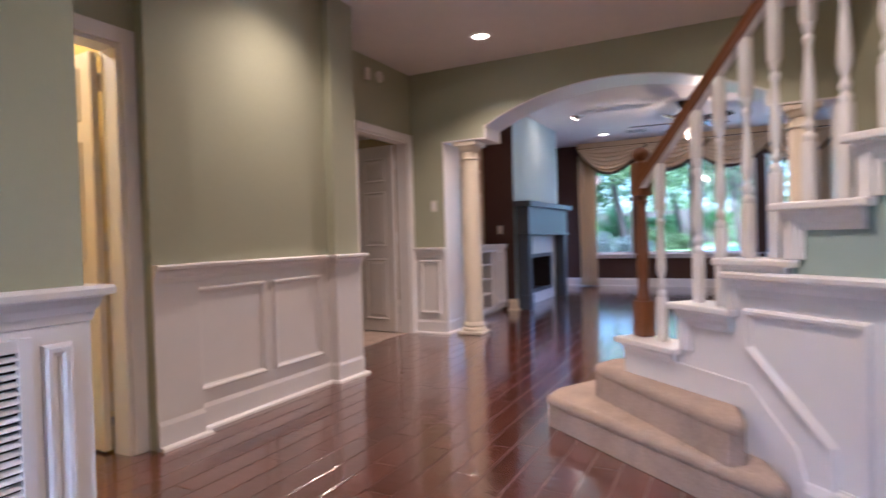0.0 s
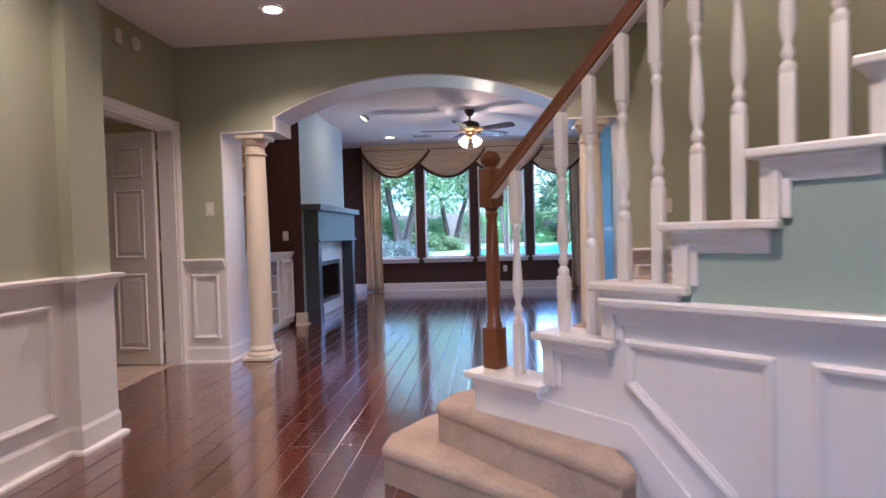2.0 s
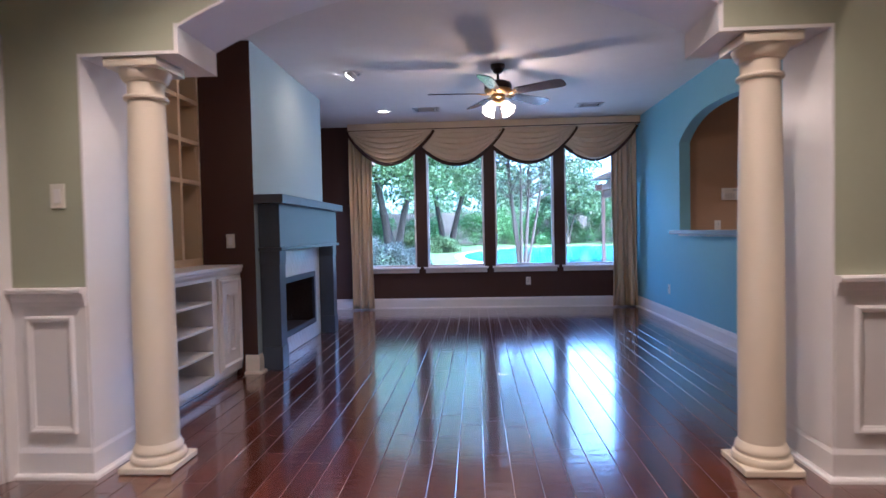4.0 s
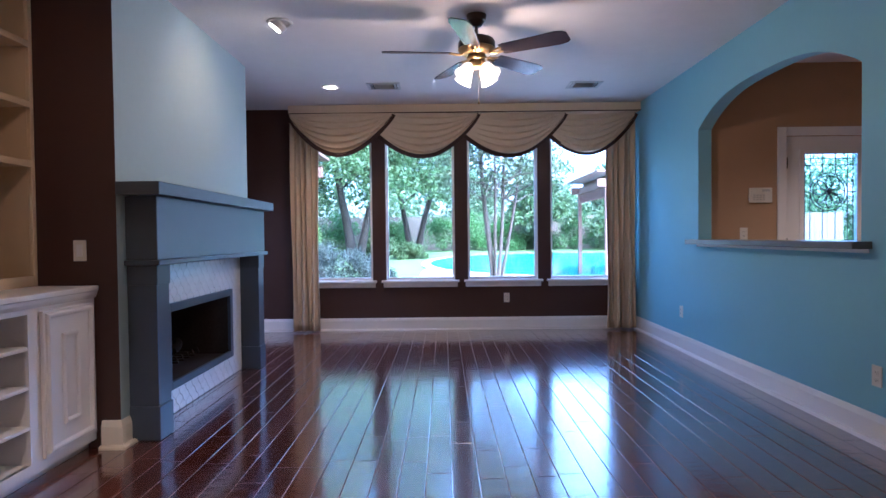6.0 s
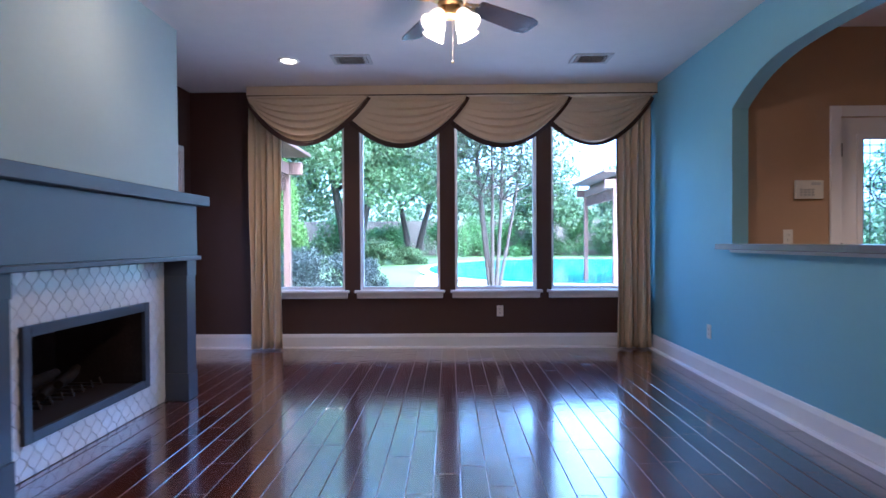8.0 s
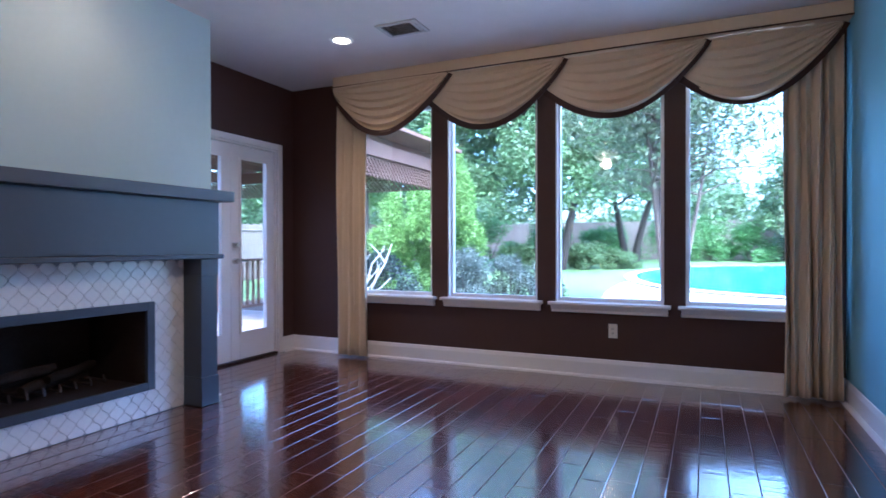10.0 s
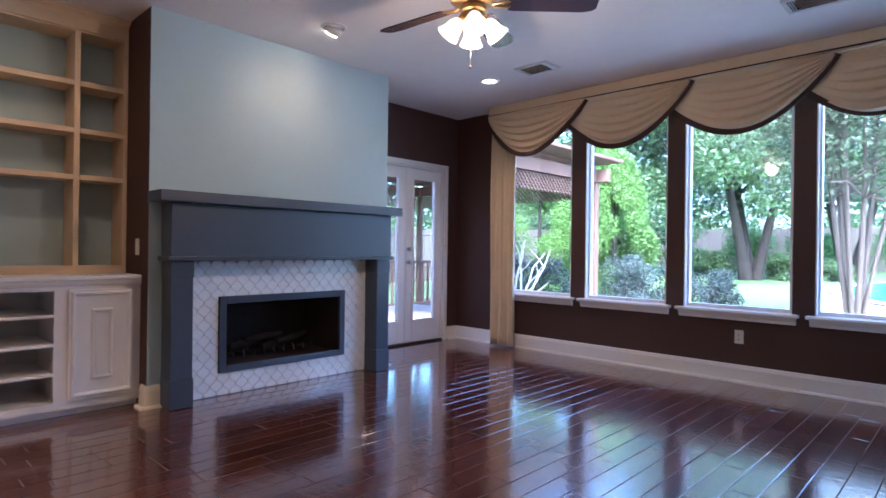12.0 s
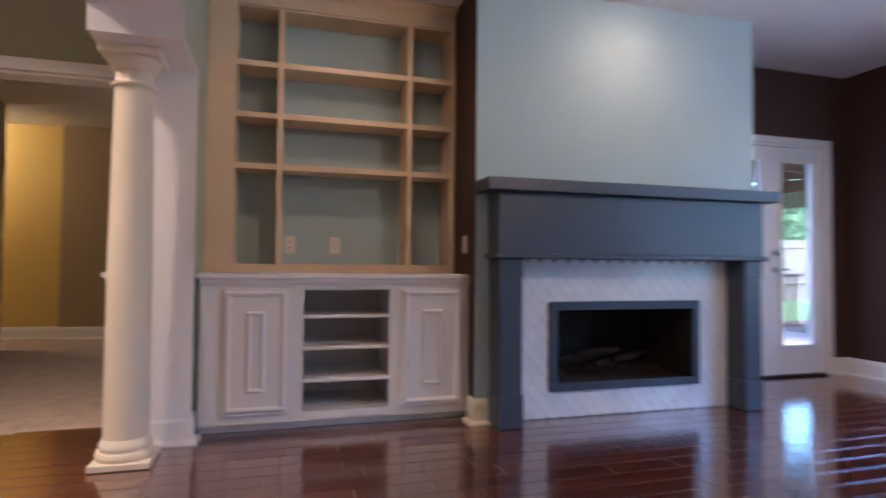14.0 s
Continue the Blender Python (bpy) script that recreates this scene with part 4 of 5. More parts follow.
    bm.faces.new(bk[::-1])
    for i in range(len(outline)):
        j = (i + 1) % len(outline)
        bm.faces.new((fr[i], bk[i], bk[j], fr[j]))
    bmesh.ops.recalc_face_normals(bm, faces=bm.faces)
    put("skirt_board", bm, WHITE)
    d3, n3 = SM.to_3x3() @ Vector((1, 0, 0)), SM.to_3x3() @ Vector((0, -1, 0))
    o3 = SM @ Vector((0, 0, 0))
    panel_frame(st, o3, d3, n3, [(0.328, 0.56), (0.636, 0.285), (0.643, 0.135), (0.775, 0.135), (0.775, 0.712), (0.328, 0.712)])
    for a, b in ((0.858, 1.42), (1.50, 2.07), (2.15, 2.72), (2.80, 3.37)):
        panel_frame(st, o3, d3, n3, [(a, 0.145), (b, 0.145), (b, 0.712), (a, 0.712)])
    # balusters, two on each tread
    W = 0.055
    for k in range(len(LEFT)):
        spots = (0.0,) if k == 0 else (LEFT[k] + 0.085, LEFT[k] + 0.205)
        if k == 0:
            spots = (-0.16,)
        for i, s in enumerate(spots):
            z, up = TOP[k], rail_top(s) - 0.066
            h = 0.13 + 0.858 * (s - LEFT[k]) if k else 0.20
            h = min(h, 0.36)
            e = 0.019
            z1, z2 = z + h, z + h + 0.40
            if z2 > up - 0.06:
                z2 = up - 0.06
            bal = [(0.019, 0), (0.021, 0.012), (0.021, 0.022), (0.012, 0.035), (0.018, 0.05), (0.019, 0.06), (0.012, 0.075), (0.0115, 0.085), (0.0205, 0.12), (0.022, 0.145), (0.019, 0.20), (0.0145, 0.27), (0.012, 0.325), (0.0175, 0.338), (0.0185, 0.348), (0.012, 0.36), (0.018, 0.38), (0.0205, 0.392), (0.019, 0.40)]
            f = (z2 - z1) / 0.40
            top = up + 0.019
            bm = boxes((s - e, s + e, W - e, W + e, z, z1), (s - e, s + e, W - e, W + e, z2, up), bevel=0.003)
            put("baluster", join(bm, turned([(r, zz * f) for r, zz in bal], 14, (s, W, z1))), WHITE, smooth=True)
    # handrail and newel
    prof = [(-0.028, -0.062), (-0.020, -0.066), (0.020, -0.066), (0.028, -0.062), (0.026, -0.04), (0.033, -0.028), (0.034, -0.012), (0.022, -0.002), (0.0, 0.0), (-0.022, -0.002), (-0.034, -0.012), (-0.033, -0.028), (-0.026, -0.04)]
    s0, s1 = -0.27, 3.0
    put("handrail", extrude_along(prof, [(s0, W, rail_top(s0)), (s1, W, rail_top(s1))]), OAK, label="oak handrail", smooth=True)
    put("rail_fillet", extrude_along([(-0.018, -0.071), (0.018, -0.071), (0.018, -0.066), (-0.018, -0.066)], [(s0, W, rail_top(s0)), (s1, W, rail_top(s1))]), WHITE)
    ns, nw, e = -0.305, 0.075, 0.037
    nb = TOP[0]
    put("newel_post", join(boxes((ns - e, ns + e, nw - e, nw + e, nb, nb + 0.17), (ns - e, ns + e, nw - e, nw + e, 1.178, 1.338), bevel=0.006),
        turned([(0.034, 0.000), (0.035, 0.011), (0.027, 0.026), (0.029, 0.041), (0.024, 0.055), (0.028, 0.138), (0.029, 0.221), (0.027, 0.332), (0.023, 0.424), (0.020, 0.451), (0.027, 0.465), (0.029, 0.474), (0.022, 0.486), (0.033, 0.502)], 24, (ns, nw, nb + 0.17)),
        turned([(0.03, 0), (0.026, 0.008), (0.036, 0.02), (0.044, 0.034), (0.042, 0.05), (0.03, 0.066), (0.012, 0.074)], 24, (ns, nw, 1.338))), OAK, label="turned oak newel post", smooth=True)
    # the two wide carpeted starting steps
    lower = [(-0.820, 2.425), (0.180, 1.655), (0.235, 1.695), (0.190, 1.860), (-0.010, 2.310), (0.140, 3.010), (-0.410, 3.030), (-0.660, 2.840), (-0.810, 2.570)]
    upper = [(-0.585, 2.485), (0.055, 1.750), (0.110, 1.785), (0.090, 1.960), (-0.010, 2.310), (0.110, 2.810), (-0.310, 2.810), (-0.520, 2.640)]
    for nm, pts, z0, z1 in (("lower_step", lower, 0.0, 0.168), ("upper_step", upper, 0.168, 0.338)):
        cx, cy = sum(p[0] for p in pts) / len(pts), sum(p[1] for p in pts) / len(pts)
        inner = [(x + 0.016 * (cx - x) / math.hypot(cx - x, cy - y), y + 0.016 * (cy - y) / math.hypot(cx - x, cy - y)) for x, y in pts]
        step = part(nm, prism(inner, z0 + 0.002, z1 - 0.05), CARPET, st, "beige carpeted starting step")
        part("nosing", prism(pts, z1 - 0.068, z1, bevel=0.03, seg=4), CARPET, step, smooth=True)


stairs()


# ---- curtains, valance ----
def curtain(x0, x1, folds, seed):
    rg = random.Random(seed)
    c = thing("curtain", ((x0 + x1) / 2, 10.515, 0.02), "floor-length cream curtain panel in soft vertical folds", "curtain", "curtains of the window wall")
    bm = bmesh.new()
    n, m = folds * 10, 26
    ph = [rg.uniform(-0.5, 0.5) for _ in range(folds + 2)]
    rows = []
    for j in range(m + 1):
        t = j / m
        z = 0.022 + (2.55 - 0.022) * t
        row = []
        for i in range(n + 1):
            u = i / n
            k = u * folds
            amp = 0.032 + 0.009 * math.sin(2.1 * k + seed) + 0.006 * (1 - t)
            x = x0 + (x1 - x0) * u + 0.008 * math.sin(6 * t + 3 * k)
            y = 10.515 - amp * math.cos(2 * math.pi * (k + 0.12 * math.sin(2.2 * t + ph[int(k)] * 4))) - 0.008 * math.sin(9 * u + 3 * t)
            row.append(bm.verts.new((x, y, z)))
        rows.append(row)
    for a, b in zip(rows, rows[1:]):
        for i in range(n):
            bm.faces.new((a[i], a[i + 1], b[i + 1], b[i]))
    ob = part("cloth", bm, CURTAIN, c, smooth=True)
    md = ob.modifiers.new("thick", "SOLIDIFY")
    md.thickness = 0.004


curtain(-2.60, -2.275, 5, 3)
curtain(1.185, 1.53, 5, 8)
v = thing("valance_board", (-0.44, 10.6, 2.6), "cream fabric-covered valance board along the ceiling", "valance")
part("board", boxes((-2.60, XR - 0.004, 10.41, YW - 0.001, 2.622, LZ - 0.004), bevel=0.004), CURTAIN, v)
part("piping", tube([(-2.60, 10.406, 2.622), (XR - 0.004, 10.406, 2.622)], 0.006, 8), BAND, v, "dark brown piping")


def swag(xl, xr, low, depth, skew, y, hide=True):
    s = thing("curtain_swag", ((xl + xr) / 2, y, 2.2), "cream draped swag with a dark brown border", "swag", "swags of the valance")
    n, m = 44, 100

    def surf(u, w):
        q = u ** skew
        d = depth * math.sin(math.pi * q) ** 0.85 if 0 < u < 1 else 0.0
        x = xl + (xr - xl) * u
        z = 2.614 - (d + 0.012) * w
        taper = math.sin(math.pi * q) ** 0.6 if 0 < u < 1 else 0.0
        if hide:
            taper *= min(1.0, max(0.0, (u - 0.26) / 0.25))
        ph = 6.2 * w ** 1.1 + 0.45 * math.sin(3.0 * u + low) + 0.5 * u
        fr = ph - math.floor(ph)
        pleat = fr ** 1.4 * min(1.0, (1 - fr) / 0.16)
        out = taper * (0.05 * math.sin(math.pi * min(1, w * 1.05)) + 0.085 * pleat * (0.4 + 0.6 * w) + 0.02 * w)
        return x, y - 0.01 - out, z

    bm = bmesh.new()
    rows = [[bm.verts.new(surf(i / n, j / m)) for i in range(n + 1)] for j in range(m + 1)]
    for a, b in zip(rows, rows[1:]):
        for i in range(n):
            bm.faces.new((a[i], b[i], b[i + 1], a[i + 1]))
    ob = part("drape", bm, CURTAIN, s, smooth=True)
    bm = bmesh.new()
    last = None
    for i in range(n + 1):
        u = i / n
        x, yy, z = surf(u, 1.0)
        x2, y2, z2 = surf(min(1, u + 0.01), 1.0)
        x1, y1, z1 = surf(max(0, u - 0.01), 1.0)
        t = Vector((x2 - x1, 0, z2 - z1)).normalized()
        nn = Vector((t.z, 0, -t.x))
        if nn.z > 0 and abs(nn.x) < 0.95:
            nn = -nn
        p = Vector((x, yy, z))
        row = [bm.verts.new(p - nn * 0.02 + Vector((0, -0.006, 0))), bm.verts.new(p + nn * 0.028 + Vector((0, -0.004, 0))), bm.verts.new(p + nn * 0.028 + Vector((0, 0.004, 0))), bm.verts.new(p - nn * 0.02 + Vector((0, 0.003, 0)))]
        if last:
            for j in range(4):
                bm.faces.new((last[j], last[(j + 1) % 4], row[(j + 1) % 4], row[j]))
        last = row
    bmesh.ops.recalc_face_normals(bm, faces=bm.faces)
    part("border", bm, BAND, s, "dark brown cloth border")


swag(-2.59, -1.35, 0.4, 0.48, 0.95, 10.40, hide=False)
swag(-1.78, -0.345, 1.3, 0.50, 1.1, 10.435)
swag(-0.77, 0.70, 2.2, 0.49, 1.1, 10.47)
swag(0.27, 1.545, 3.1, 0.47, 1.1, 10.50)


# ---- ceiling fan ----
def ceiling_fan(x, y):
    f = thing("ceiling_fan", (x, y, LZ), "bronze ceiling fan with five dark blades and a lit lamp cluster", "ceiling fan")
    part("canopy", turned([(0.02, -0.085), (0.035, -0.08), (0.05, -0.06), (0.055, -0.045), (0.066, -0.04), (0.07, -0.015), (0.072, -0.001)], 28, (x, y, LZ)), BRONZE, f, smooth=True)
    part("downrod", tube([(x, y, LZ - 0.15), (x, y, LZ - 0.08)], 0.013, 12), BRONZE, f, smooth=True)
    part("motor_housing", turned([(0.085, 2.452), (0.10, 2.458), (0.105, 2.475), (0.128, 2.49), (0.132, 2.50), (0.132, 2.53), (0.12, 2.55), (0.08, 2.568), (0.04, 2.576), (0.03, 2.585)], 36, (x, y, 0)), BRONZE, f, smooth=True)
    part("brass_band", turned([(0.087, 2.44), (0.125, 2.462), (0.134, 2.482), (0.128, 2.489)], 36, (x, y, 0)), BRASS, f, "pierced brass band", smooth=True)
    part("switch_housing", turned([(0.03, 2.345), (0.05, 2.35), (0.058, 2.37), (0.058, 2.40), (0.07, 2.41), (0.072, 2.425), (0.06, 2.44)], 28, (x, y, 0)), BRASS, f, smooth=True)
    for k in range(5):
        m = pose(x, y, 2.452, 0, 0, -31 + 72 * k)
        pts = [(0.19, -0.055), (0.22, -0.062), (0.60, -0.078), (0.655, -0.066), (0.675, -0.045), (0.675, 0.045), (0.655, 0.066), (0.60, 0.078), (0.22, 0.062), (0.19, 0.055)]
        part("blade", place(prism(pts, -0.004, 0.004, bevel=0.002, seg=1), m @ pose(0, 0, 0, -14, 0, 0)), BLADE, f, "dark walnut fan blade")
        part("blade_iron", place(join(boxes((0.17, 0.27, -0.03, 0.03, 0.005, 0.010), bevel=0.003), tube([(0.09, 0, 0.012), (0.12, 0.012, -0.004), (0.16, 0.02, 0.0), (0.20, 0.022, 0.006)], 0.008, 8), tube([(0.09, 0, 0.012), (0.12, -0.012, -0.004), (0.16, -0.02, 0.0), (0.20, -0.022, 0.006)], 0.008, 8)), m @ pose(0, 0, -0.006, -14, 0, 0)), BRASS, f, "scrolled brass blade iron", smooth=True)
    for k in range(4):
        m = pose(x, y, 2.375, 0, 0, 45 + 90 * k) @ pose(0.062, 0, 0, 0, 142, 0)
        part("lamp_arm", place(tube([(0, 0, -0.02), (0, 0, 0.03)], 0.016, 12), m), BRASS, f, smooth=True)
        part("lamp_shade", place(turned([(0.022, 0.02), (0.032, 0.03), (0.042, 0.055), (0.047, 0.085), (0.058, 0.115), (0.066, 0.128), (0.062, 0.128), (0.05, 0.11), (0.03, 0.06)], 24), m), SHADE, f, "lit frosted bell glass shade", smooth=True)
    part("pull_chain", join(tube([(x + 0.01, y - 0.03, 2.35), (x + 0.01, y - 0.03, 2.09)], 0.0008, 6), turned([(0.002, -0.008), (0.007, -0.005), (0.008, 0.0), (0.006, 0.006), (0.001, 0.009)], 12, (x + 0.01, y - 0.03, 2.095))), BRASS, f, "brass pull chain", smooth=True)
    li = new("fan_lamp", bpy.data.lights.new("fan_lamp", "POINT"))
    li.data.energy, li.data.color, li.data.shadow_soft_size = FAN, (1.0, 0.58, 0.28), 0.07
    li.location = (x, y, 2.19)


FAN = 2.8
ceiling_fan(-0.525, 7.74)


# ---- arabesque tiles round the firebox ----
def arabesque():
    wt, ht = 0.098, 0.112
    slab = thing("tile_surround", (CX, 7.83, 0.5), "white marble arabesque tile surround with grey grout", "tile surround")
    part("grout_bed", boxes((CX + 0.0005, CX + 0.0035, 7.026, 8.639, 0.003, FZ0 - 0.021), (CX + 0.0005, CX + 0.0035, 7.026, 8.639, FZ1 + 0.021, 1.004), (CX + 0.0005, CX + 0.0035, 7.026, FY0 - 0.021, FZ0 - 0.021, FZ1 + 0.021), (CX + 0.0005, CX + 0.0035, FY1 + 0.021, 8.639, FZ0 - 0.021, FZ1 + 0.021)), GROUT, slab)
    corners = [(0, ht / 2), (wt / 2, 0), (0, -ht / 2), (-wt / 2, 0)]
    outline = []
    for i in range(4):
        a, b = Vector(corners[i]), Vector(corners[(i + 1) % 4])
        d = b - a
        nn = Vector((-d.y, d.x)).normalized()
        if nn.dot((a + b) / 2) < 0:
            nn = -nn
        sg = -1 if i % 2 == 0 else 1
        for k in range(6):
            t = k / 6
            outline.append((a + d * t + nn * sg * 0.0035 * math.sin(2 * math.pi * t)) * 0.976)
    mesh = {}
    for j in range(-1, 20):
        for i in range(-1, 18):
            cy = 7.02 + i * wt + (wt / 2 if j % 2 else 0)
            cz = 0.02 + j * ht / 2
            if not (7.01 < cy < 8.655 and -0.03 < cz < 1.02):
                continue
            a0, a1, b0, b1 = FY0 + 0.0, FY1 - 0.0, FZ0 + 0.0, FZ1 - 0.0
            if a0 < cy < a1 and b0 < cz < b1:
                continue
            pts, clipped = [], False
            for p in outline:
                y, z = cy + p.x, cz + p.y
                q = (min(max(y, 7.026), 8.639), min(max(z, 0.004), 1.004))
                y2, z2 = q
                if a0 < y2 < a1 and b0 < z2 < b1:
                    if cy <= a0:
                        y2 = a0
                    elif cy >= a1:
                        y2 = a1
                    elif cz <= b0:
                        z2 = b0
                    else:
                        z2 = b1
                clipped |= abs(y2 - y) + abs(z2 - z) > 1e-6
                pts.append((y2 - cy, z2 - cz))
            if max(p[0] for p in pts) - min(p[0] for p in pts) < 0.01 or max(p[1] for p in pts) - min(p[1] for p in pts) < 0.01:
                continue
            if clipped or "whole" not in mesh:
                me = bpy.data.meshes.new("tile")
                k = len(pts)
                vs = [(0.0, y, z) for y, z in pts] + [(0.0047, y * 0.99, z * 0.99) for y, z in pts] + [(0.0052, y * 0.965, z * 0.965) for y, z in pts]
                fc = [(a + r * k, (a + 1) % k + r * k, (a + 1) % k + (r + 1) * k, a + (r + 1) * k) for r in range(2) for a in range(k)]
                me.from_pydata(vs, [], [tuple(reversed(q)) for q in fc] + [tuple(range(3 * k - 1, 2 * k - 1, -1))])
                me.materials.append(TILE)
                if not clipped:
                    mesh["whole"] = me
            else:
                me = mesh["whole"]
            ob = new("tile", me)
            ob.parent = slab
            ob.matrix_parent_inverse = slab.matrix_basis.inverted()
            ob.location = (CX + 0.0035, cy, cz)


arabesque()

# ---- pass-through ledge, side entry door, alarm panel ----
lg = thing("pass_through_ledge", (XR + 0.06, 7.86, 1.055), "dark grey stone ledge of the pass-through", "ledge")
part("slab", boxes((XR - 0.11, XR + 0.20, 6.78, 8.95, 1.056, 1.098), bevel=0.004), BAR, lg)
part("bracket_strip", boxes((XR - 0.012, XR - 0.0005, 6.80, 8.92, 1.033, 1.055), bevel=0.002), WHITE, lg)
d = thing("door_4", (2.9, 8.95, 0), "white entry door with an oval-flower leaded glass panel, closed", "door", kind="structure")
Y = 8.95
part("casing", boxes((2.33, 2.41, Y - 0.02, Y, 0, 2.13), (3.36, 3.44, Y - 0.02, Y, 0, 2.13), (2.41, 3.36, Y - 0.02, Y, 2.05, 2.13), bevel=0.004), WHITE, d, "white door casing")
GX0, GX1, GZ0, GZ1 = 2.57, 3.09, 0.42, 1.89
part("leaf", boxes((2.415, GX0, Y + 0.01, Y + 0.055, 0.01, 2.045), (GX1, 3.355, Y + 0.01, Y + 0.055, 0.01, 2.045), (GX0, GX1, Y + 0.01, Y + 0.055, 0.01, GZ0), (GX0, GX1, Y + 0.01, Y + 0.055, GZ1, 2.045)), WHITE, d)
part("glass_frame", boxes((GX0 - 0.03, GX0 + 0.012, Y - 0.004, Y + 0.01, GZ0 - 0.03, GZ1 + 0.03), (GX1 - 0.012, GX1 + 0.03, Y - 0.004, Y + 0.01, GZ0 - 0.03, GZ1 + 0.03), (GX0 + 0.012, GX1 - 0.012, Y - 0.004, Y + 0.01, GZ0 - 0.03, GZ0 + 0.012), (GX0 + 0.012, GX1 - 0.012, Y - 0.004, Y + 0.01, GZ1 - 0.012, GZ1 + 0.03), bevel=0.003), WHITE, d)
g = part("pane", boxes((GX0, GX1, Y + 0.03, Y + 0.036, GZ0, GZ1)), LEADED, d, "textured leaded glass")
g.visible_shadow = False
gx, gz = (GX0 + GX1) / 2, 1.53
wires = []


def wire(*pts, r=0.0045):
    wires.append(tube([(x, Y + 0.027, z) for x, z in pts], r, 5))


for x in (GX0 + 0.035, GX0 + 0.085, GX1 - 0.085, GX1 - 0.035):
    wire((x, GZ0), (x, GZ1))
for z in (GZ0 + 0.05, GZ1 - 0.05, GZ1 - 0.11, 0.95):
    wire((GX0, z), (GX1, z))
for dx in (-0.06, 0.06):
    wire((gx + dx, GZ0), (gx + dx, gz - 0.165))
    wire((gx + dx, gz + 0.165), (gx + dx, GZ1))
for r in (0.175, 0.15):
    wire(*[(gx + r * math.cos(a * math.pi / 18), gz + r * math.sin(a * math.pi / 18)) for a in range(37)])
for k in range(8):
    a = k * math.pi / 4
    for sgn in (-1, 1):
        wire(*[(gx + rr * 0.15 * math.cos(a + sgn * 0.33 * math.sin(math.pi * rr)), gz + rr * 0.15 * math.sin(a + sgn * 0.33 * math.sin(math.pi * rr))) for rr in (0.02, 0.2, 0.4, 0.6, 0.8, 1.0)])
wire((GX0, gz), (gx - 0.175, gz))
wire((gx + 0.175, gz), (GX1, gz))
part("leading", join(*wires), LEAD, d, "dark lead tracery")
for z in (0.25, 1.05, 1.80):
    part("hinge", boxes((2.408, 2.422, Y - 0.012, Y + 0.008, z - 0.05, z + 0.05)), BRONZE, d, "dark hinge")
a = thing("alarm_keypad", (2.17, Y, 1.50), "ivory wall keypad with small buttons", "alarm keypad")
part("case", boxes((2.065, 2.275, Y - 0.025, Y, 1.433, 1.571), bevel=0.006), PLASTIC, a)
part("display", boxes((2.18, 2.25, Y - 0.027, Y - 0.0245, 1.535, 1.555)), VENTMETAL, a)
for i in range(4):
    for j in range(3):
        part("button", boxes((2.095 + 0.03 * i, 2.115 + 0.03 * i, Y - 0.028, Y - 0.0245, 1.495 - 0.02 * j, 1.507 - 0.02 * j), bevel=0.001), STEEL, a)
plate((2.02, Y, 1.145), (0, -1, 0))

# ---- hall fittings ----
def disc_fitting(name, at, label, cat, r=0.05, mat=PLASTIC, box_shape=False, out=(1, 0, 0)):
    e = thing(name, at, label, cat)
    if box_shape:
        part("body", boxes((at[0], at[0] + 0.03, at[1] - 0.035, at[1] + 0.035, at[2] - 0.055, at[2] + 0.055), bevel=0.004), mat, e)
    else:
        part("body", place(turned([(r, 0), (r, 0.012), (r * 0.92, 0.022), (r * 0.45, 0.024), (r * 0.42, 0.034), (r * 0.2, 0.038)], 28), pose(*at, 0, 90, 0)), mat, e, smooth=True)


disc_fitting("door_chime_speaker", (-2.99, 4.22, 2.59), "small round white sounder on the wall", "sounder", 0.055)
disc_fitting("wall_sensor", (-2.99, 4.0, 2.57), "small white box sensor on the wall", "sensor", box_shape=True)
gr = thing("return_air_grille", (-1.37, 0.02, 0.45), "white louvred return air grille low on the wall", "air grille")
part("frame", boxes((-1.371, -1.352, -0.23, -0.19, 0.08, 0.80), (-1.371, -1.352, 0.235, 0.265, 0.08, 0.80), (-1.371, -1.352, -0.19, 0.235, 0.08, 0.11), (-1.371, -1.352, -0.19, 0.235, 0.77, 0.80), bevel=0.002), WHITE, gr)
part("shade_backing", boxes((-1.371, -1.368, -0.19, 0.235, 0.11, 0.77)), DARK, gr)
for k in range(34):
    part("slat", place(boxes((-0.008, 0.008, -0.19, 0.235, -0.0012, 0.0012)), pose(-1.36, 0, 0.12 + 0.0193 * k, 0, 38, 0)), WHITE, gr)

# lamps of the closet and the passage beyond the side room
for x, y, z, w in ((-3.4, 0.7, 2.6, 4.0), (-7.05, 1.8, 2.7, 1.8), (-5.0, 4.8, 2.7, 1.3)):
    cl = thing("ceiling_light", (x, y, z), "round flush ceiling light with frosted glass, lit", "ceiling light")
    part("base", turned([(0.13, -0.025), (0.14, -0.001)], 28, (x, y, z)), BRASS, cl, smooth=True)
    part("diffuser", turned([(0.02, -0.10), (0.08, -0.085), (0.12, -0.05), (0.13, -0.026)], 28, (x, y, z)), SHADE, cl, smooth=True)
    li = new("ceiling_lamp", bpy.data.lights.new("ceiling_lamp", "POINT"))
    li.data.energy, li.data.color, li.data.shadow_soft_size = w, (1.0, 0.68, 0.36), 0.1
    li.location = (x, y, z - 0.16)


# ---- the garden ----
GRASS = material("lawn_green", (0.09, 0.15, 0.035), 0.9, vary=0.35, scale=4, bump=0.6, bump_scale=60)
PATIO = material("pale_concrete", (0.38, 0.365, 0.345), 0.8, vary=0.10, scale=3, bump=0.2, bump_scale=60)
SOIL = material("mulch_bed", (0.10, 0.06, 0.04), 0.95, vary=0.4, scale=9, bump=1.0, bump_scale=40)
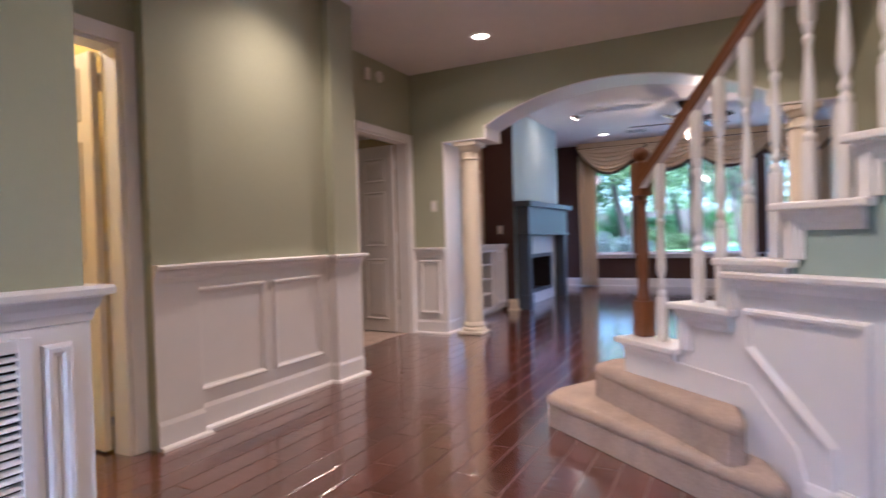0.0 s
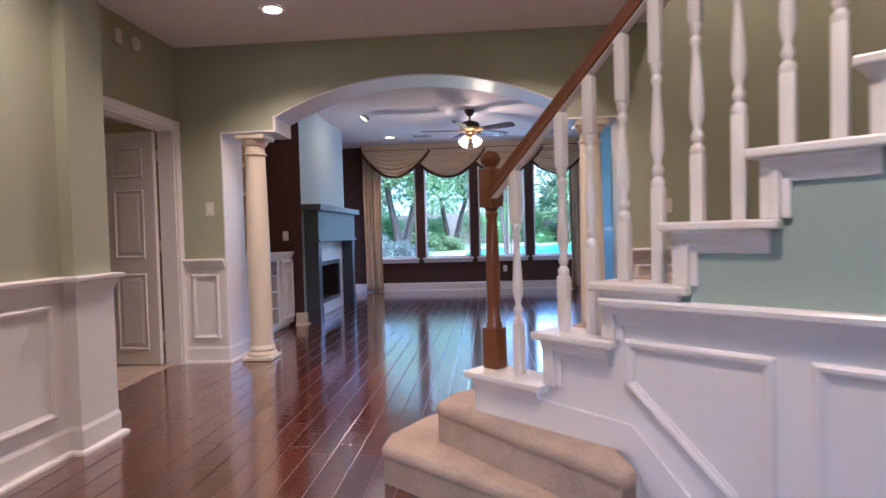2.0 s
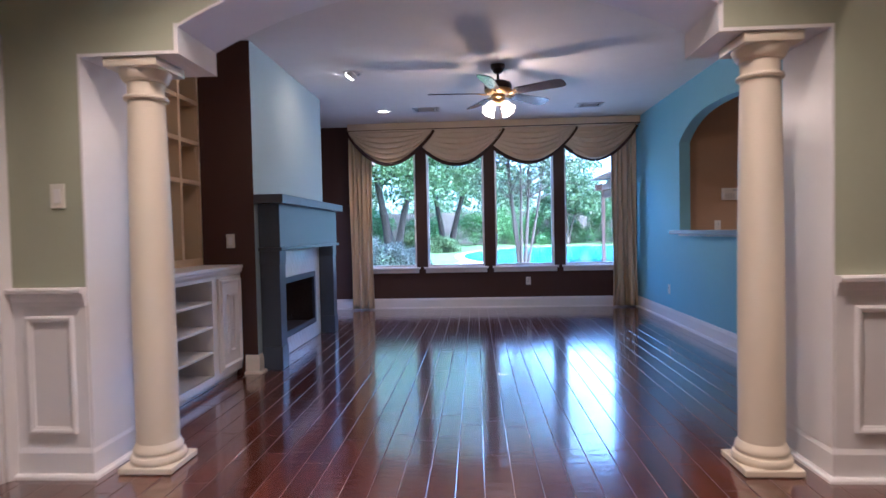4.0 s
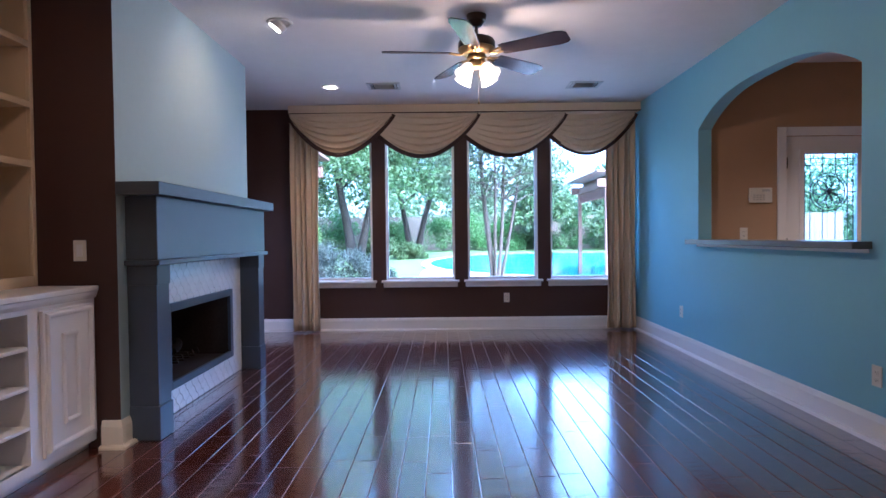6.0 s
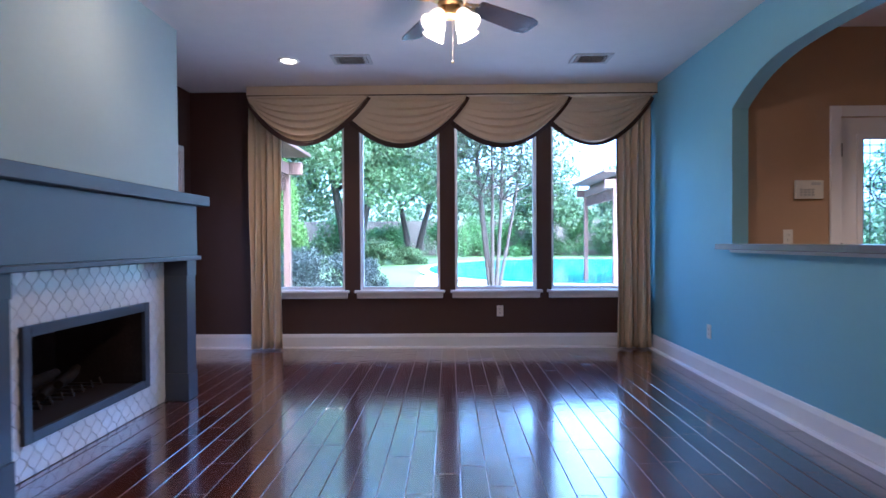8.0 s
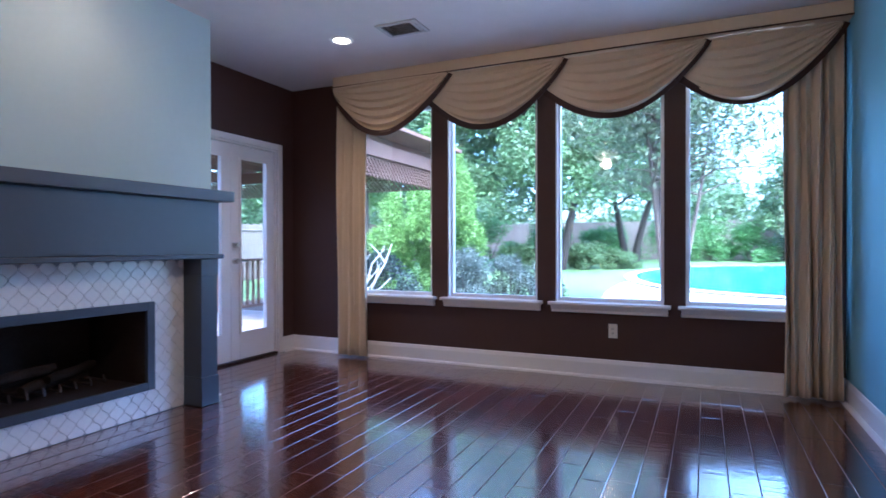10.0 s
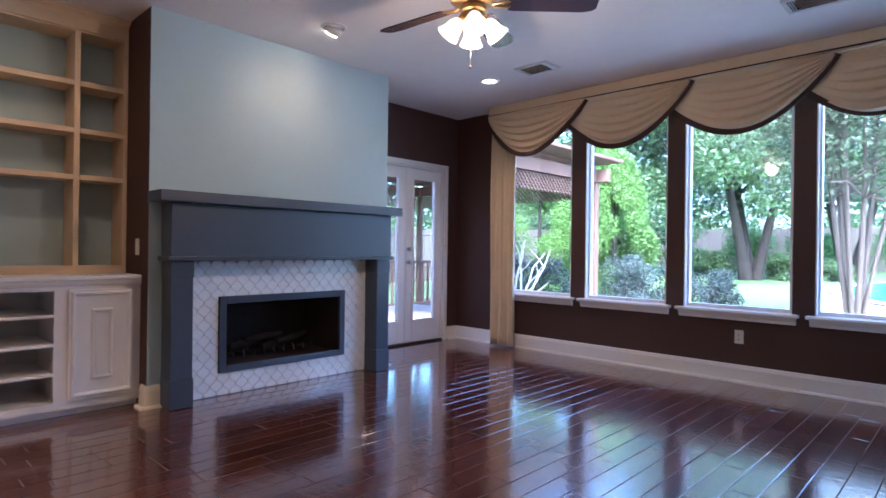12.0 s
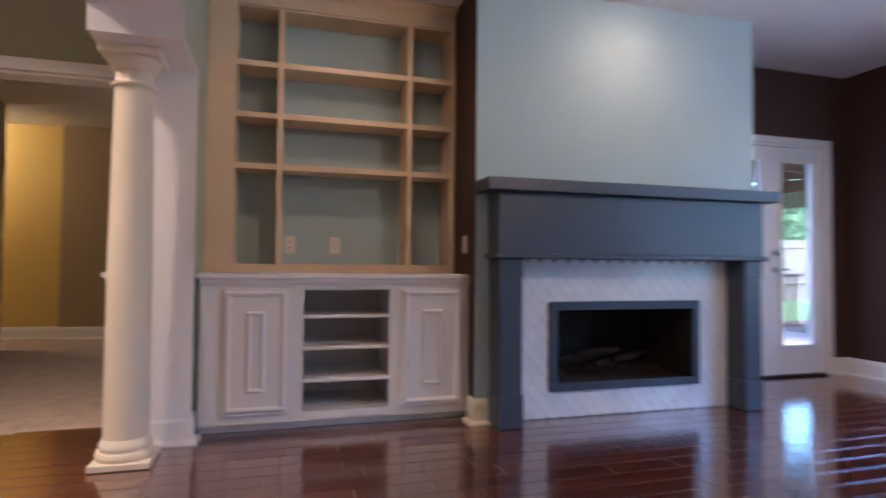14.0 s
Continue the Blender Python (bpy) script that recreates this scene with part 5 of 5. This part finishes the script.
WATER = material("turquoise_pool_water", (0.09, 0.30, 0.33), 0.06, vary=0.12, scale=1.0, bump=0.10, bump_scale=5)
COPING = material("pool_coping_stone", (0.50, 0.44, 0.38), 0.7, vary=0.12, scale=8)
FENCE = material("weathered_fence_wood", (0.15, 0.125, 0.10), 0.9, vary=0.25, scale=6, per=0.12, stretch=(4, 4, 0.4))
TIMBER = material("stained_pergola_wood", (0.16, 0.092, 0.062), 0.75, vary=0.2, scale=7, stretch=(1, 1, 1))
DECK = material("grey_deck_boards", (0.30, 0.24, 0.21), 0.7, vary=0.18, scale=5, per=0.15)
BARK = material("brown_grey_bark", (0.022, 0.017, 0.012), 0.95, vary=0.35, scale=7, stretch=(3, 3, 0.6), bump=0.9, bump_scale=30)
PALEBARK = material("pale_smooth_bark", (0.075, 0.058, 0.042), 0.8, vary=0.25, scale=5, stretch=(2, 2, 0.5))
BARE = material("bare_white_branch", (0.55, 0.52, 0.48), 0.8, vary=0.15, scale=8)


def foliage(name, colour, vary=0.35):
    m = material(name, colour, 0.55, vary=0.12, scale=1.2, per=vary, island=True)
    bs = m.node_tree.nodes["Principled BSDF"]
    nt = m.node_tree
    tr = nt.nodes.new("ShaderNodeBsdfTranslucent")
    mx = nt.nodes.new("ShaderNodeMixShader")
    mx.inputs["Fac"].default_value = 0.4
    src = bs.inputs["Base Color"].links[0].from_socket
    nt.links.new(src, tr.inputs["Color"])
    nt.links.new(bs.outputs["BSDF"], mx.inputs[1])
    nt.links.new(tr.outputs["BSDF"], mx.inputs[2])
    nt.links.new(mx.outputs["Shader"], nt.nodes["Material Output"].inputs["Surface"])
    return m


LEAF_OAK = foliage("oak_leaves", (0.088, 0.138, 0.048))
LEAF_MYRTLE = foliage("myrtle_leaves", (0.098, 0.125, 0.06))
LEAF_LIME = foliage("bright_conifer_leaves", (0.15, 0.25, 0.05), 0.25)
LEAF_GREY = foliage("grey_green_leaves", (0.09, 0.11, 0.09))
LEAF_WOOD = foliage("woodland_leaves", (0.10, 0.15, 0.06), 0.5)
LEAF_FRESH = foliage("fresh_shrub_leaves", (0.085, 0.18, 0.045))


def ground_z(y):
    t = min(1, max(0, (y - 12) / 26))
    return -0.16 + 0.55 * t * t * (3 - 2 * t)


def sheet(name, pts_fn, nu, nv, mat, lift, label):
    bm = bmesh.new()
    rows = []
    for j in range(nv + 1):
        row = []
        for i in range(nu + 1):
            x, y = pts_fn(i / nu, j / nv)
            row.append(bm.verts.new((x, y, ground_z(y) + lift)))
        rows.append(row)
    for a, b in zip(rows, rows[1:]):
        for i in range(nu):
            bm.faces.new((a[i], a[i + 1], b[i + 1], b[i]))
    return structure(name, bm, mat, label, smooth=True)


sheet("ground", lambda u, v: (-400 + 800 * u, 10.82 + (60 * v / 0.8 if v < 0.8 else 60 + 1500 * (v - 0.8))), 8, 60, GRASS, 0, "mown green lawn of the back garden")
structure("ground_side", boxes((-400, -7.8, -3.12, 10.82, -0.4, -0.16), (-7.8, XL - 0.14, 7.62, 10.82, -0.4, -0.16), (-7.8, -4.3, -3.12, 1.0, -0.4, -0.16)), GRASS, "lawn beside the house", category="ground")
structure("ground_entry", boxes((4.6, 400, -3.12, 10.82, -0.4, -0.16), (1.7, 4.6, 9.1, 10.82, -0.4, -0.16)), PATIO, "pale concrete path beside the house", category="ground")


def ellipse(cx, cy, rx, ry, wob=0.0):
    def fn(u, v):
        a = 2 * math.pi * u
        r = v * (1 + wob * math.sin(3 * a + 1) + wob * math.sin(2 * a))
        return cx + rx * r * math.cos(a), cy + ry * r * math.sin(a)
    return fn


sheet("pavement_patio", ellipse(5.4, 21.0, 7.2, 9.0, 0.05), 64, 12, PATIO, 0.012, "pale concrete pool patio")
sheet("pavement_near", lambda u, v: (-3.2 + 8 * u, 11.6 + 1.0 * v + 0.25 * math.sin(5 * u)), 30, 4, PATIO, 0.016, "pale concrete walk under the windows")
sheet("pool_coping", ellipse(5.2, 25.0, 7.1, 5.6, 0.05), 64, 12, COPING, 0.05, "stone pool coping")
sheet("water_pool", ellipse(5.2, 25.0, 6.75, 5.25, 0.05), 64, 12, WATER, 0.065, "turquoise water of the swimming pool")
sheet("flower_bed", lambda u, v: (-2.6 + 5.4 * u, 10.84 + 0.7 * v), 20, 3, SOIL, 0.02, "mulched flower bed under the windows")
sheet("shrub_bed", ellipse(-5.2, 16.2, 3.6, 2.4, 0.08), 40, 8, SOIL, 0.02, "mulched shrub bed")


structure("ground_front", boxes((-400, 400, -400, -3.12, -0.4, -0.16)), GRASS, "lawn before the house", category="ground")


# fences
def fence(name, x0, y0, x1, y1, h, label):
    n = int(math.hypot(x1 - x0, y1 - y0) / 0.15)
    a = math.degrees(math.atan2(y1 - y0, x1 - x0))
    f = thing(name, (x0, y0, ground_z(max(y0, 12))), label, "fence")
    rg = random.Random(5)
    bm = bmesh.new()
    for k in range(n):
        t = k / n
        z = ground_z(y0 + (y1 - y0) * t)
        m = pose(x0 + (x1 - x0) * t, y0 + (y1 - y0) * t, z, 0, 0, a)
        v = box(bm, 0.004, 0.142, -0.01, 0.01, 0, h + rg.uniform(-0.02, 0.02))
        bmesh.ops.transform(bm, matrix=m, verts=v)
    part("board", bm, FENCE, f)
    for zz in (0.4, h - 0.35):
        part("rail", tube([(x0, y0 + 0.04, ground_z(y0) + zz), (x1, y1 + 0.04, ground_z(y1) + zz)], 0.035, 6), FENCE, f)


fence("garden_fence", -16, 36, 22, 36, 1.9, "weathered grey board fence behind the pool")
fence("side_fence", -13, 4, -13, 36, 1.85, "weathered grey board fence along the side yard")


# trees and shrubs
def leaves(name, blobs, n, size, mat, parent, seed, label="", flat=0.0):
    """Many small folded leaves scattered in clumps; blobs: (x, y, z, rx, ry, rz)."""
    rg = np.random.RandomState(seed)
    vol = np.array([b[3] * b[4] * b[5] for b in blobs])
    pick = rg.choice(len(blobs), n, p=vol / vol.sum())
    b = np.array(blobs)[pick]
    d = rg.normal(size=(n, 3))
    d /= np.linalg.norm(d, axis=1)[:, None]
    r = rg.uniform(0.25, 1, n) ** 0.45
    c = b[:, :3] + d * r[:, None] * b[:, 3:]
    c += rg.normal(scale=size * 0.6, size=c.shape)
    u = rg.normal(size=(n, 3))
    u /= np.linalg.norm(u, axis=1)[:, None]
    w = np.cross(u, rg.normal(size=(n, 3)))
    w /= np.linalg.norm(w, axis=1)[:, None]
    s = size * rg.uniform(0.6, 1.4, n)[:, None]
    quad = np.stack([c - u * s, c + w * s * 0.45, c + u * s, c - w * s * 0.45], 1).reshape(-1, 3)
    me = bpy.data.meshes.new(name)
    me.vertices.add(4 * n)
    me.vertices.foreach_set("co", quad.ravel())
    me.loops.add(4 * n)
    me.loops.foreach_set("vertex_index", np.arange(4 * n))
    me.polygons.add(n)
    me.polygons.foreach_set("loop_start", np.arange(0, 4 * n, 4))
    me.polygons.foreach_set("loop_total", np.full(n, 4))
    me.update(calc_edges=True)
    me.materials.append(mat)
    ob = new(name, me)
    if parent is not None:
        ob.parent = parent
        ob.matrix_parent_inverse = parent.matrix_basis.inverted()
        tagged(ob, label, kind="stuff")
    return ob


def tree(at, height, spread, stems, bark, leaf, n, size, seed, label, trunk=0.16, bare=0.35, lean=0.35, name="tree"):
    rg = random.Random(seed)
    x, y, z = at
    t = thing(name, at, label, "tree")
    limbs, tips = [], []
    for k in range(stems):
        a = 2 * math.pi * k / stems + rg.uniform(-0.4, 0.4)
        top = height * rg.uniform(0.72, 0.9)
        out = spread * lean * rg.uniform(0.6, 1.2)
        r0 = trunk * rg.uniform(0.75, 1.1)
        o = 0.0 if stems == 1 else r0 * 1.0
        pts, rad = [], []
        for j in range(8):
            q = j / 7
            wig = 0.12 * q * math.sin(4 * q + seed + k)
            pts.append((x + math.cos(a) * (o + out * q ** 1.2) + wig, y + math.sin(a) * (o + out * q ** 1.2) - wig, z - 0.05 + top * q))
            rad.append(r0 * (1.25 - 0.25 * min(1, q * 8)) * (1 - 0.85 * q) + 0.008)
        limbs.append(tube(pts, rad, 10))
        for j in range(3, 8):
            for _ in range(3):
                b = rg.uniform(0, 2 * math.pi)
                p = Vector(pts[j])
                l = spread * rg.uniform(0.35, 0.8) * (1.15 - 0.08 * j)
                e = p + Vector((math.cos(b) * l, math.sin(b) * l, l * rg.uniform(0.05, 0.6)))
                mid = (p + e) / 2 + Vector((0, 0, l * 0.12))
                limbs.append(tube([p, mid, e], [rad[j] * 0.55, rad[j] * 0.35, 0.008], 6))
                if e.z > z + height * bare:
                    tips.append(e)
    part("trunk", join(*limbs), bark, t, smooth=True)
    blobs = []
    for e in tips:
        s = spread * rg.uniform(0.16, 0.30)
        blobs.append((e.x, e.y, e.z, s, s, s * 0.75))
    for _ in range(len(tips)):
        b, r = rg.uniform(0, 2 * math.pi), spread * rg.uniform(0.1, 0.9)
        zz = z + height * rg.uniform(bare + 0.12, 1.0)
        s = spread * rg.uniform(0.15, 0.28)
        blobs.append((x + math.cos(b) * r, y + math.sin(b) * r, zz, s, s, s * 0.8))
    leaves("crown", blobs, n, size, leaf, t, seed)


tree((-4.4, 27.0, ground_z(27)), 9.0, 5.2, 3, BARK, LEAF_OAK, 62000, 0.088, 2, "spreading shade tree with several thick trunks on the lawn", trunk=0.21, bare=0.17, lean=0.62)
tree((0.25, 14.7, ground_z(14.7)), 6.2, 1.7, 7, PALEBARK, LEAF_MYRTLE, 21000, 0.045, 7, "multi-stemmed tree with pale smooth bark by the patio", trunk=0.034, bare=0.36, lean=0.5)
tree((-2.2, 31.0, ground_z(31)), 7.5, 3.2, 2, BARK, LEAF_OAK, 12000, 0.09, 5, "slender shade tree on the far lawn", trunk=0.15, bare=0.28, lean=0.5)
tree((9.0, 33.0, ground_z(33)), 3.9, 2.2, 2, BARK, LEAF_WOOD, 9000, 0.12, 9, "leafy tree near the back fence", trunk=0.16, bare=0.2)
tree((4.2, 33.5, ground_z(33)), 4.4, 2.2, 3, PALEBARK, LEAF_WOOD, 8000, 0.10, 12, "small leafy tree near the back fence", trunk=0.08, bare=0.25)
tree((-9.5, 27.0, ground_z(27)), 9.0, 4.2, 2, BARK, LEAF_WOOD, 14000, 0.13, 15, "tall leafy tree in the side yard", trunk=0.22, bare=0.12)
tree((-10.5, 13.0, -0.16), 8.0, 3.4, 2, BARK, LEAF_WOOD, 9000, 0.12, 17, "tall leafy tree beyond the deck", trunk=0.18, bare=0.3)
tree((-11.0, 8.5, -0.16), 8.0, 3.2, 2, BARK, LEAF_WOOD, 9000, 0.12, 19, "tall leafy tree beyond the deck", trunk=0.18, bare=0.3)


def conifer(at, h, r, n, seed):
    t = thing("conifer", at, "bright lime-green conical conifer in the shrub bed", "conifer")
    part("trunk", tube([at, (at[0], at[1], at[2] + h * 0.8)], [0.07, 0.02], 8), BARK, t)
    rg = random.Random(seed)
    blobs = []
    for k in range(110):
        q = rg.random() ** 0.8
        a = rg.uniform(0, 2 * math.pi)
        rr = r * (1 - q) ** 0.6 * (0.35 + 0.65 * min(1, q * 5)) * 0.85
        blobs.append((at[0] + rr * math.cos(a), at[1] + rr * math.sin(a), at[2] + 0.15 + (h - 0.3) * q, 0.2, 0.2, 0.3))
    leaves("crown", blobs, int(n * 2.6), 0.031, LEAF_LIME, t, seed)


conifer((-4.85, 17.9, ground_z(17)), 3.7, 1.2, 17000, 3)
conifer((-6.7, 17.5, ground_z(17)), 4.1, 1.25, 15000, 4)
conifer((-5.8, 19.2, ground_z(18)), 4.3, 1.25, 10000, 6)


def shrub(at, r, h, n, mat, seed, label, size=0.035):
    s = thing("shrub", at, label, "shrub", "garden shrubs")
    rg = random.Random(seed)
    part("stems", join(*[tube([at, (at[0] + r * 0.5 * math.cos(k), at[1] + r * 0.5 * math.sin(k), at[2] + h * 0.6)], [0.014, 0.005], 5) for k in range(7)]), BARK, s)
    blobs = []
    for k in range(26):
        a, q = rg.uniform(0, 6.28), rg.random() ** 0.5
        zz = rg.uniform(0.15, 1.0)
        rr = r * q * math.sqrt(max(0.05, 1 - (zz * 0.9) ** 2)) * 0.85
        blobs.append((at[0] + rr * math.cos(a), at[1] + rr * math.sin(a), at[2] + h * zz * 0.85, r * 0.28, r * 0.28, h * 0.18))
    leaves("foliage", blobs, n, size, mat, s, seed)


for i, (x, y, r, h, mat, lab) in enumerate((
        (-4.4, 14.6, 0.75, 1.15, LEAF_GREY, "rounded grey-green shrub in the bed"), (-3.3, 15.4, 0.7, 1.2, LEAF_GREY, "rounded grey-green shrub in the bed"),
        (-5.6, 15.0, 0.8, 1.2, LEAF_GREY, "rounded grey-green shrub in the bed"), (-2.7, 16.3, 0.6, 1.05, LEAF_GREY, "rounded grey-green shrub in the bed"),
        (-2.4, 17.6, 0.6, 0.9, LEAF_GREY, "rounded grey-green shrub in the bed"),
        (-3.3, 27.6, 1.0, 0.95, LEAF_OAK, "low dark green shrub below the tree"), (-5.9, 27.2, 1.1, 1.0, LEAF_OAK, "low dark green shrub below the tree"),
        (-2.2, 28.0, 0.8, 0.75, LEAF_OAK, "low dark green shrub below the tree"),
        (2.5, 34.2, 1.3, 1.9, LEAF_FRESH, "fresh green shrub by the back fence"), (-0.8, 34.0, 1.5, 2.0, LEAF_FRESH, "fresh green shrub by the back fence"), (6.3, 34.5, 1.4, 2.3, LEAF_FRESH, "fresh green shrub by the back fence"),
        (-3.6, 33.5, 1.4, 1.9, LEAF_FRESH, "fresh green shrub by the back fence"), (-6.4, 33.6, 1.5, 2.3, LEAF_FRESH, "fresh green shrub by the back fence"), (-9.2, 33.0, 1.6, 2.5, LEAF_FRESH, "fresh green shrub by the back fence"), (0.9, 34.6, 1.3, 2.3, LEAF_FRESH, "fresh green shrub by the back fence"), (4.4, 35.0, 1.3, 1.7, LEAF_OAK, "dark green shrub by the back fence"), (8.6, 35.0, 1.4, 1.8, LEAF_FRESH, "fresh green shrub by the back fence"),
        (-6.7, 15.2, 0.8, 1.2, LEAF_GREY, "rounded grey-green shrub in the bed"), (-3.7, 16.4, 0.65, 1.1, LEAF_GREY, "rounded grey-green shrub in the bed"), (11.5, 34, 1.4, 2.0, LEAF_FRESH, "fresh green shrub by the back fence"))):
    shrub((x, y, ground_z(y)), r, h, 4200, mat, 30 + i, lab, 0.03 if y < 20 else 0.06)
rg = random.Random(8)
for k in range(9):
    x = -1.6 + 0.36 * k + rg.uniform(-0.1, 0.1)
    shrub((x, 11.25 + rg.uniform(-0.12, 0.12), -0.14), 0.19, 0.42 + rg.uniform(0, 0.3), 420, LEAF_FRESH, 60 + k, "low leafy plant in the flower bed", 0.035)

# bare white-branched shrub
b = thing("bare_shrub", (-4.1, 12.9, -0.15), "leafless shrub with thick white branches", "shrub")
rg = random.Random(2)
for k in range(7):
    a = k * 0.9
    p = Vector((-4.1, 12.9, -0.16))
    pts = [p]
    for j in range(5):
        p = p + Vector((0.13 * math.cos(a) + rg.uniform(-0.08, 0.08), 0.10 * math.sin(a) + rg.uniform(-0.05, 0.05), 0.26 + rg.uniform(-0.05, 0.05)))
        pts.append(p)
    part("branch", tube(pts, [0.026, 0.022, 0.019, 0.016, 0.013, 0.009], 8), BARE, b, smooth=True)
    for j in (2, 3, 4):
        q = pts[j] + Vector((rg.uniform(-0.3, 0.3), rg.uniform(-0.2, 0.2), 0.28))
        part("twig", tube([pts[j], (pts[j] + q) / 2 + Vector((0.03, 0, 0)), q], [0.012, 0.009, 0.005], 6), BARE, b, smooth=True)

# far woods
rg = random.Random(21)
blobs = []
for k in range(150):
    x = rg.uniform(-45, 50)
    y = rg.uniform(39, 52)
    blobs.append((x, y, rg.uniform(0.5, 6.5) * (1.0 if x < 2 or x > 16 else 0.5), rg.uniform(1.2, 2.4), 1.6, rg.uniform(0.9, 1.8)))
for k in range(60):
    y = rg.uniform(-8, 34)
    blobs.append((rg.uniform(-22, -15), y, rg.uniform(0.5, 6.0), 1.6, rg.uniform(1.2, 2.4), rg.uniform(0.9, 1.8)))
for k in range(110):
    x = rg.uniform(-28, 26)
    blobs.append((x, rg.uniform(37.5, 43), rg.uniform(0.4, 4.2 if x < 2 else 2.6), rg.uniform(1.0, 1.9), 1.3, rg.uniform(0.8, 1.4)))
tagged(leaves("woods", blobs, 105000, 0.17, LEAF_WOOD, None, 77), "dense leafy woods beyond the fences", "woods", kind="stuff")


# ---- deck, pergolas ----
def lattice(parent, x0, y0, x1, y1, z0, z1, step=0.085):
    """Crossed diagonal slats between two uprights."""
    L, h = math.hypot(x1 - x0, y1 - y0), z1 - z0
    d = Vector(((x1 - x0) / L, (y1 - y0) / L, 0))
    bars = []
    k = -h
    while k < L:
        for sg in (1, -1):
            a, b = (k, 0.0), (k + h, h)
            s0, s1 = max(0, a[0]), min(L, b[0])
            if s1 - s0 > 0.03:
                za, zb = s0 - k, s1 - k
                if sg < 0:
                    za, zb = h - za, h - zb
                off = Vector((-d.y, d.x, 0)) * 0.006 * sg
                p, q = Vector((x0, y0, z0)) + d * s0 + off + Vector((0, 0, za)), Vector((x0, y0, z0)) + d * s1 + off + Vector((0, 0, zb))
                bars.append(tube([p, q], 0.016, 4))
        k += step
    part("lattice", join(*bars), TIMBER, parent, "diagonal wooden lattice")


def pergola(name, x0, x1, y0, y1, zb, ground, posts, rafters, label, lat=(), roof=True):
    p = thing(name, (x0, y0, ground), label, "pergola")
    for x, y in posts:
        part("post", boxes((x - 0.05, x + 0.05, y - 0.05, y + 0.05, ground, zb), bevel=0.006), TIMBER, p)
    for y in (y0, y1):
        part("beam", boxes((x0 - 0.25, x1 + 0.25, y - 0.05, y + 0.05, zb, zb + 0.20), bevel=0.008), TIMBER, p)
    for x in (x0, x1):
        part("beam", boxes((x - 0.05, x + 0.05, y0 + 0.051, y1 - 0.051, zb, zb + 0.19), bevel=0.008), TIMBER, p)
    for k in range(rafters):
        x = x0 + 0.2 + (x1 - x0 - 0.4) * k / (rafters - 1)
        part("rafter", boxes((x - 0.02, x + 0.02, y0 - 0.17, y1 + 0.35, zb + 0.20, zb + 0.34), bevel=0.004), TIMBER, p)
    if roof:
        part("roof_slab", boxes((x0 - 0.3, x1 + 0.3, y0 - 0.19, y1 + 0.4, zb + 0.345, zb + 0.40), bevel=0.01), TIMBER, p)
    for a, b, c, d2 in lat:
        lattice(p, a, b, c, d2, zb - 0.26, zb - 0.01)


pergola("deck_pergola", -7.4, -3.2, 11.0, 13.95, 2.24, -0.16, [(-3.2, 13.95), (-7.4, 13.95), (-5.3, 13.95), (-7.4, 11.0), (-3.2, 11.0)], 8, "brown timber deck roof with lattice trim", [(-7.3, 13.95, -3.27, 13.95), (-7.4, 11.1, -7.4, 13.85), (-3.2, 11.1, -3.2, 13.85)])
pergola("deck_roof_side", -7.4, -3.6, 7.6, 10.7, 2.22, -0.16, [(-7.4, 7.6), (-7.4, 9.6)], 6, "brown timber porch frame with lattice trim", [(-7.4, 7.7, -7.4, 10.6)], roof=False)
pergola("pool_pergola", 3.3, 6.2, 17.8, 20.6, 2.35, ground_z(18.5), [(3.3, 17.8), (6.2, 17.8), (3.3, 20.6), (6.2, 20.6)], 7, "brown timber pergola beside the pool", [(3.3, 17.9, 3.3, 20.5), (3.4, 17.8, 6.1, 17.8)])
dk = structure("deck", boxes((-7.5, -3.426, 7.63, 13.6, -0.16, -0.085)), TIMBER, "grey wooden deck outside the french doors", category="deck")
for k in range(42):
    y = 7.64 + 0.142 * k
    bd = part("deck_board", boxes((-7.5, -3.43, y, y + 0.134, -0.084, -0.055)), DECK, dk)
rl = thing("deck_railing", (-6.3, 10.3, -0.05), "brown timber deck railing with square balusters", "railing")
part("top_rail", boxes((-6.36, -6.24, 7.7, 13.5, 0.84, 0.88), bevel=0.006), TIMBER, rl)
part("bottom_rail", boxes((-6.33, -6.27, 7.7, 13.5, 0.06, 0.10)), TIMBER, rl)
for k in range(44):
    y = 7.8 + 0.13 * k
    part("rail_baluster", boxes((-6.32, -6.28, y - 0.018, y + 0.018, 0.10, 0.84)), TIMBER, rl)
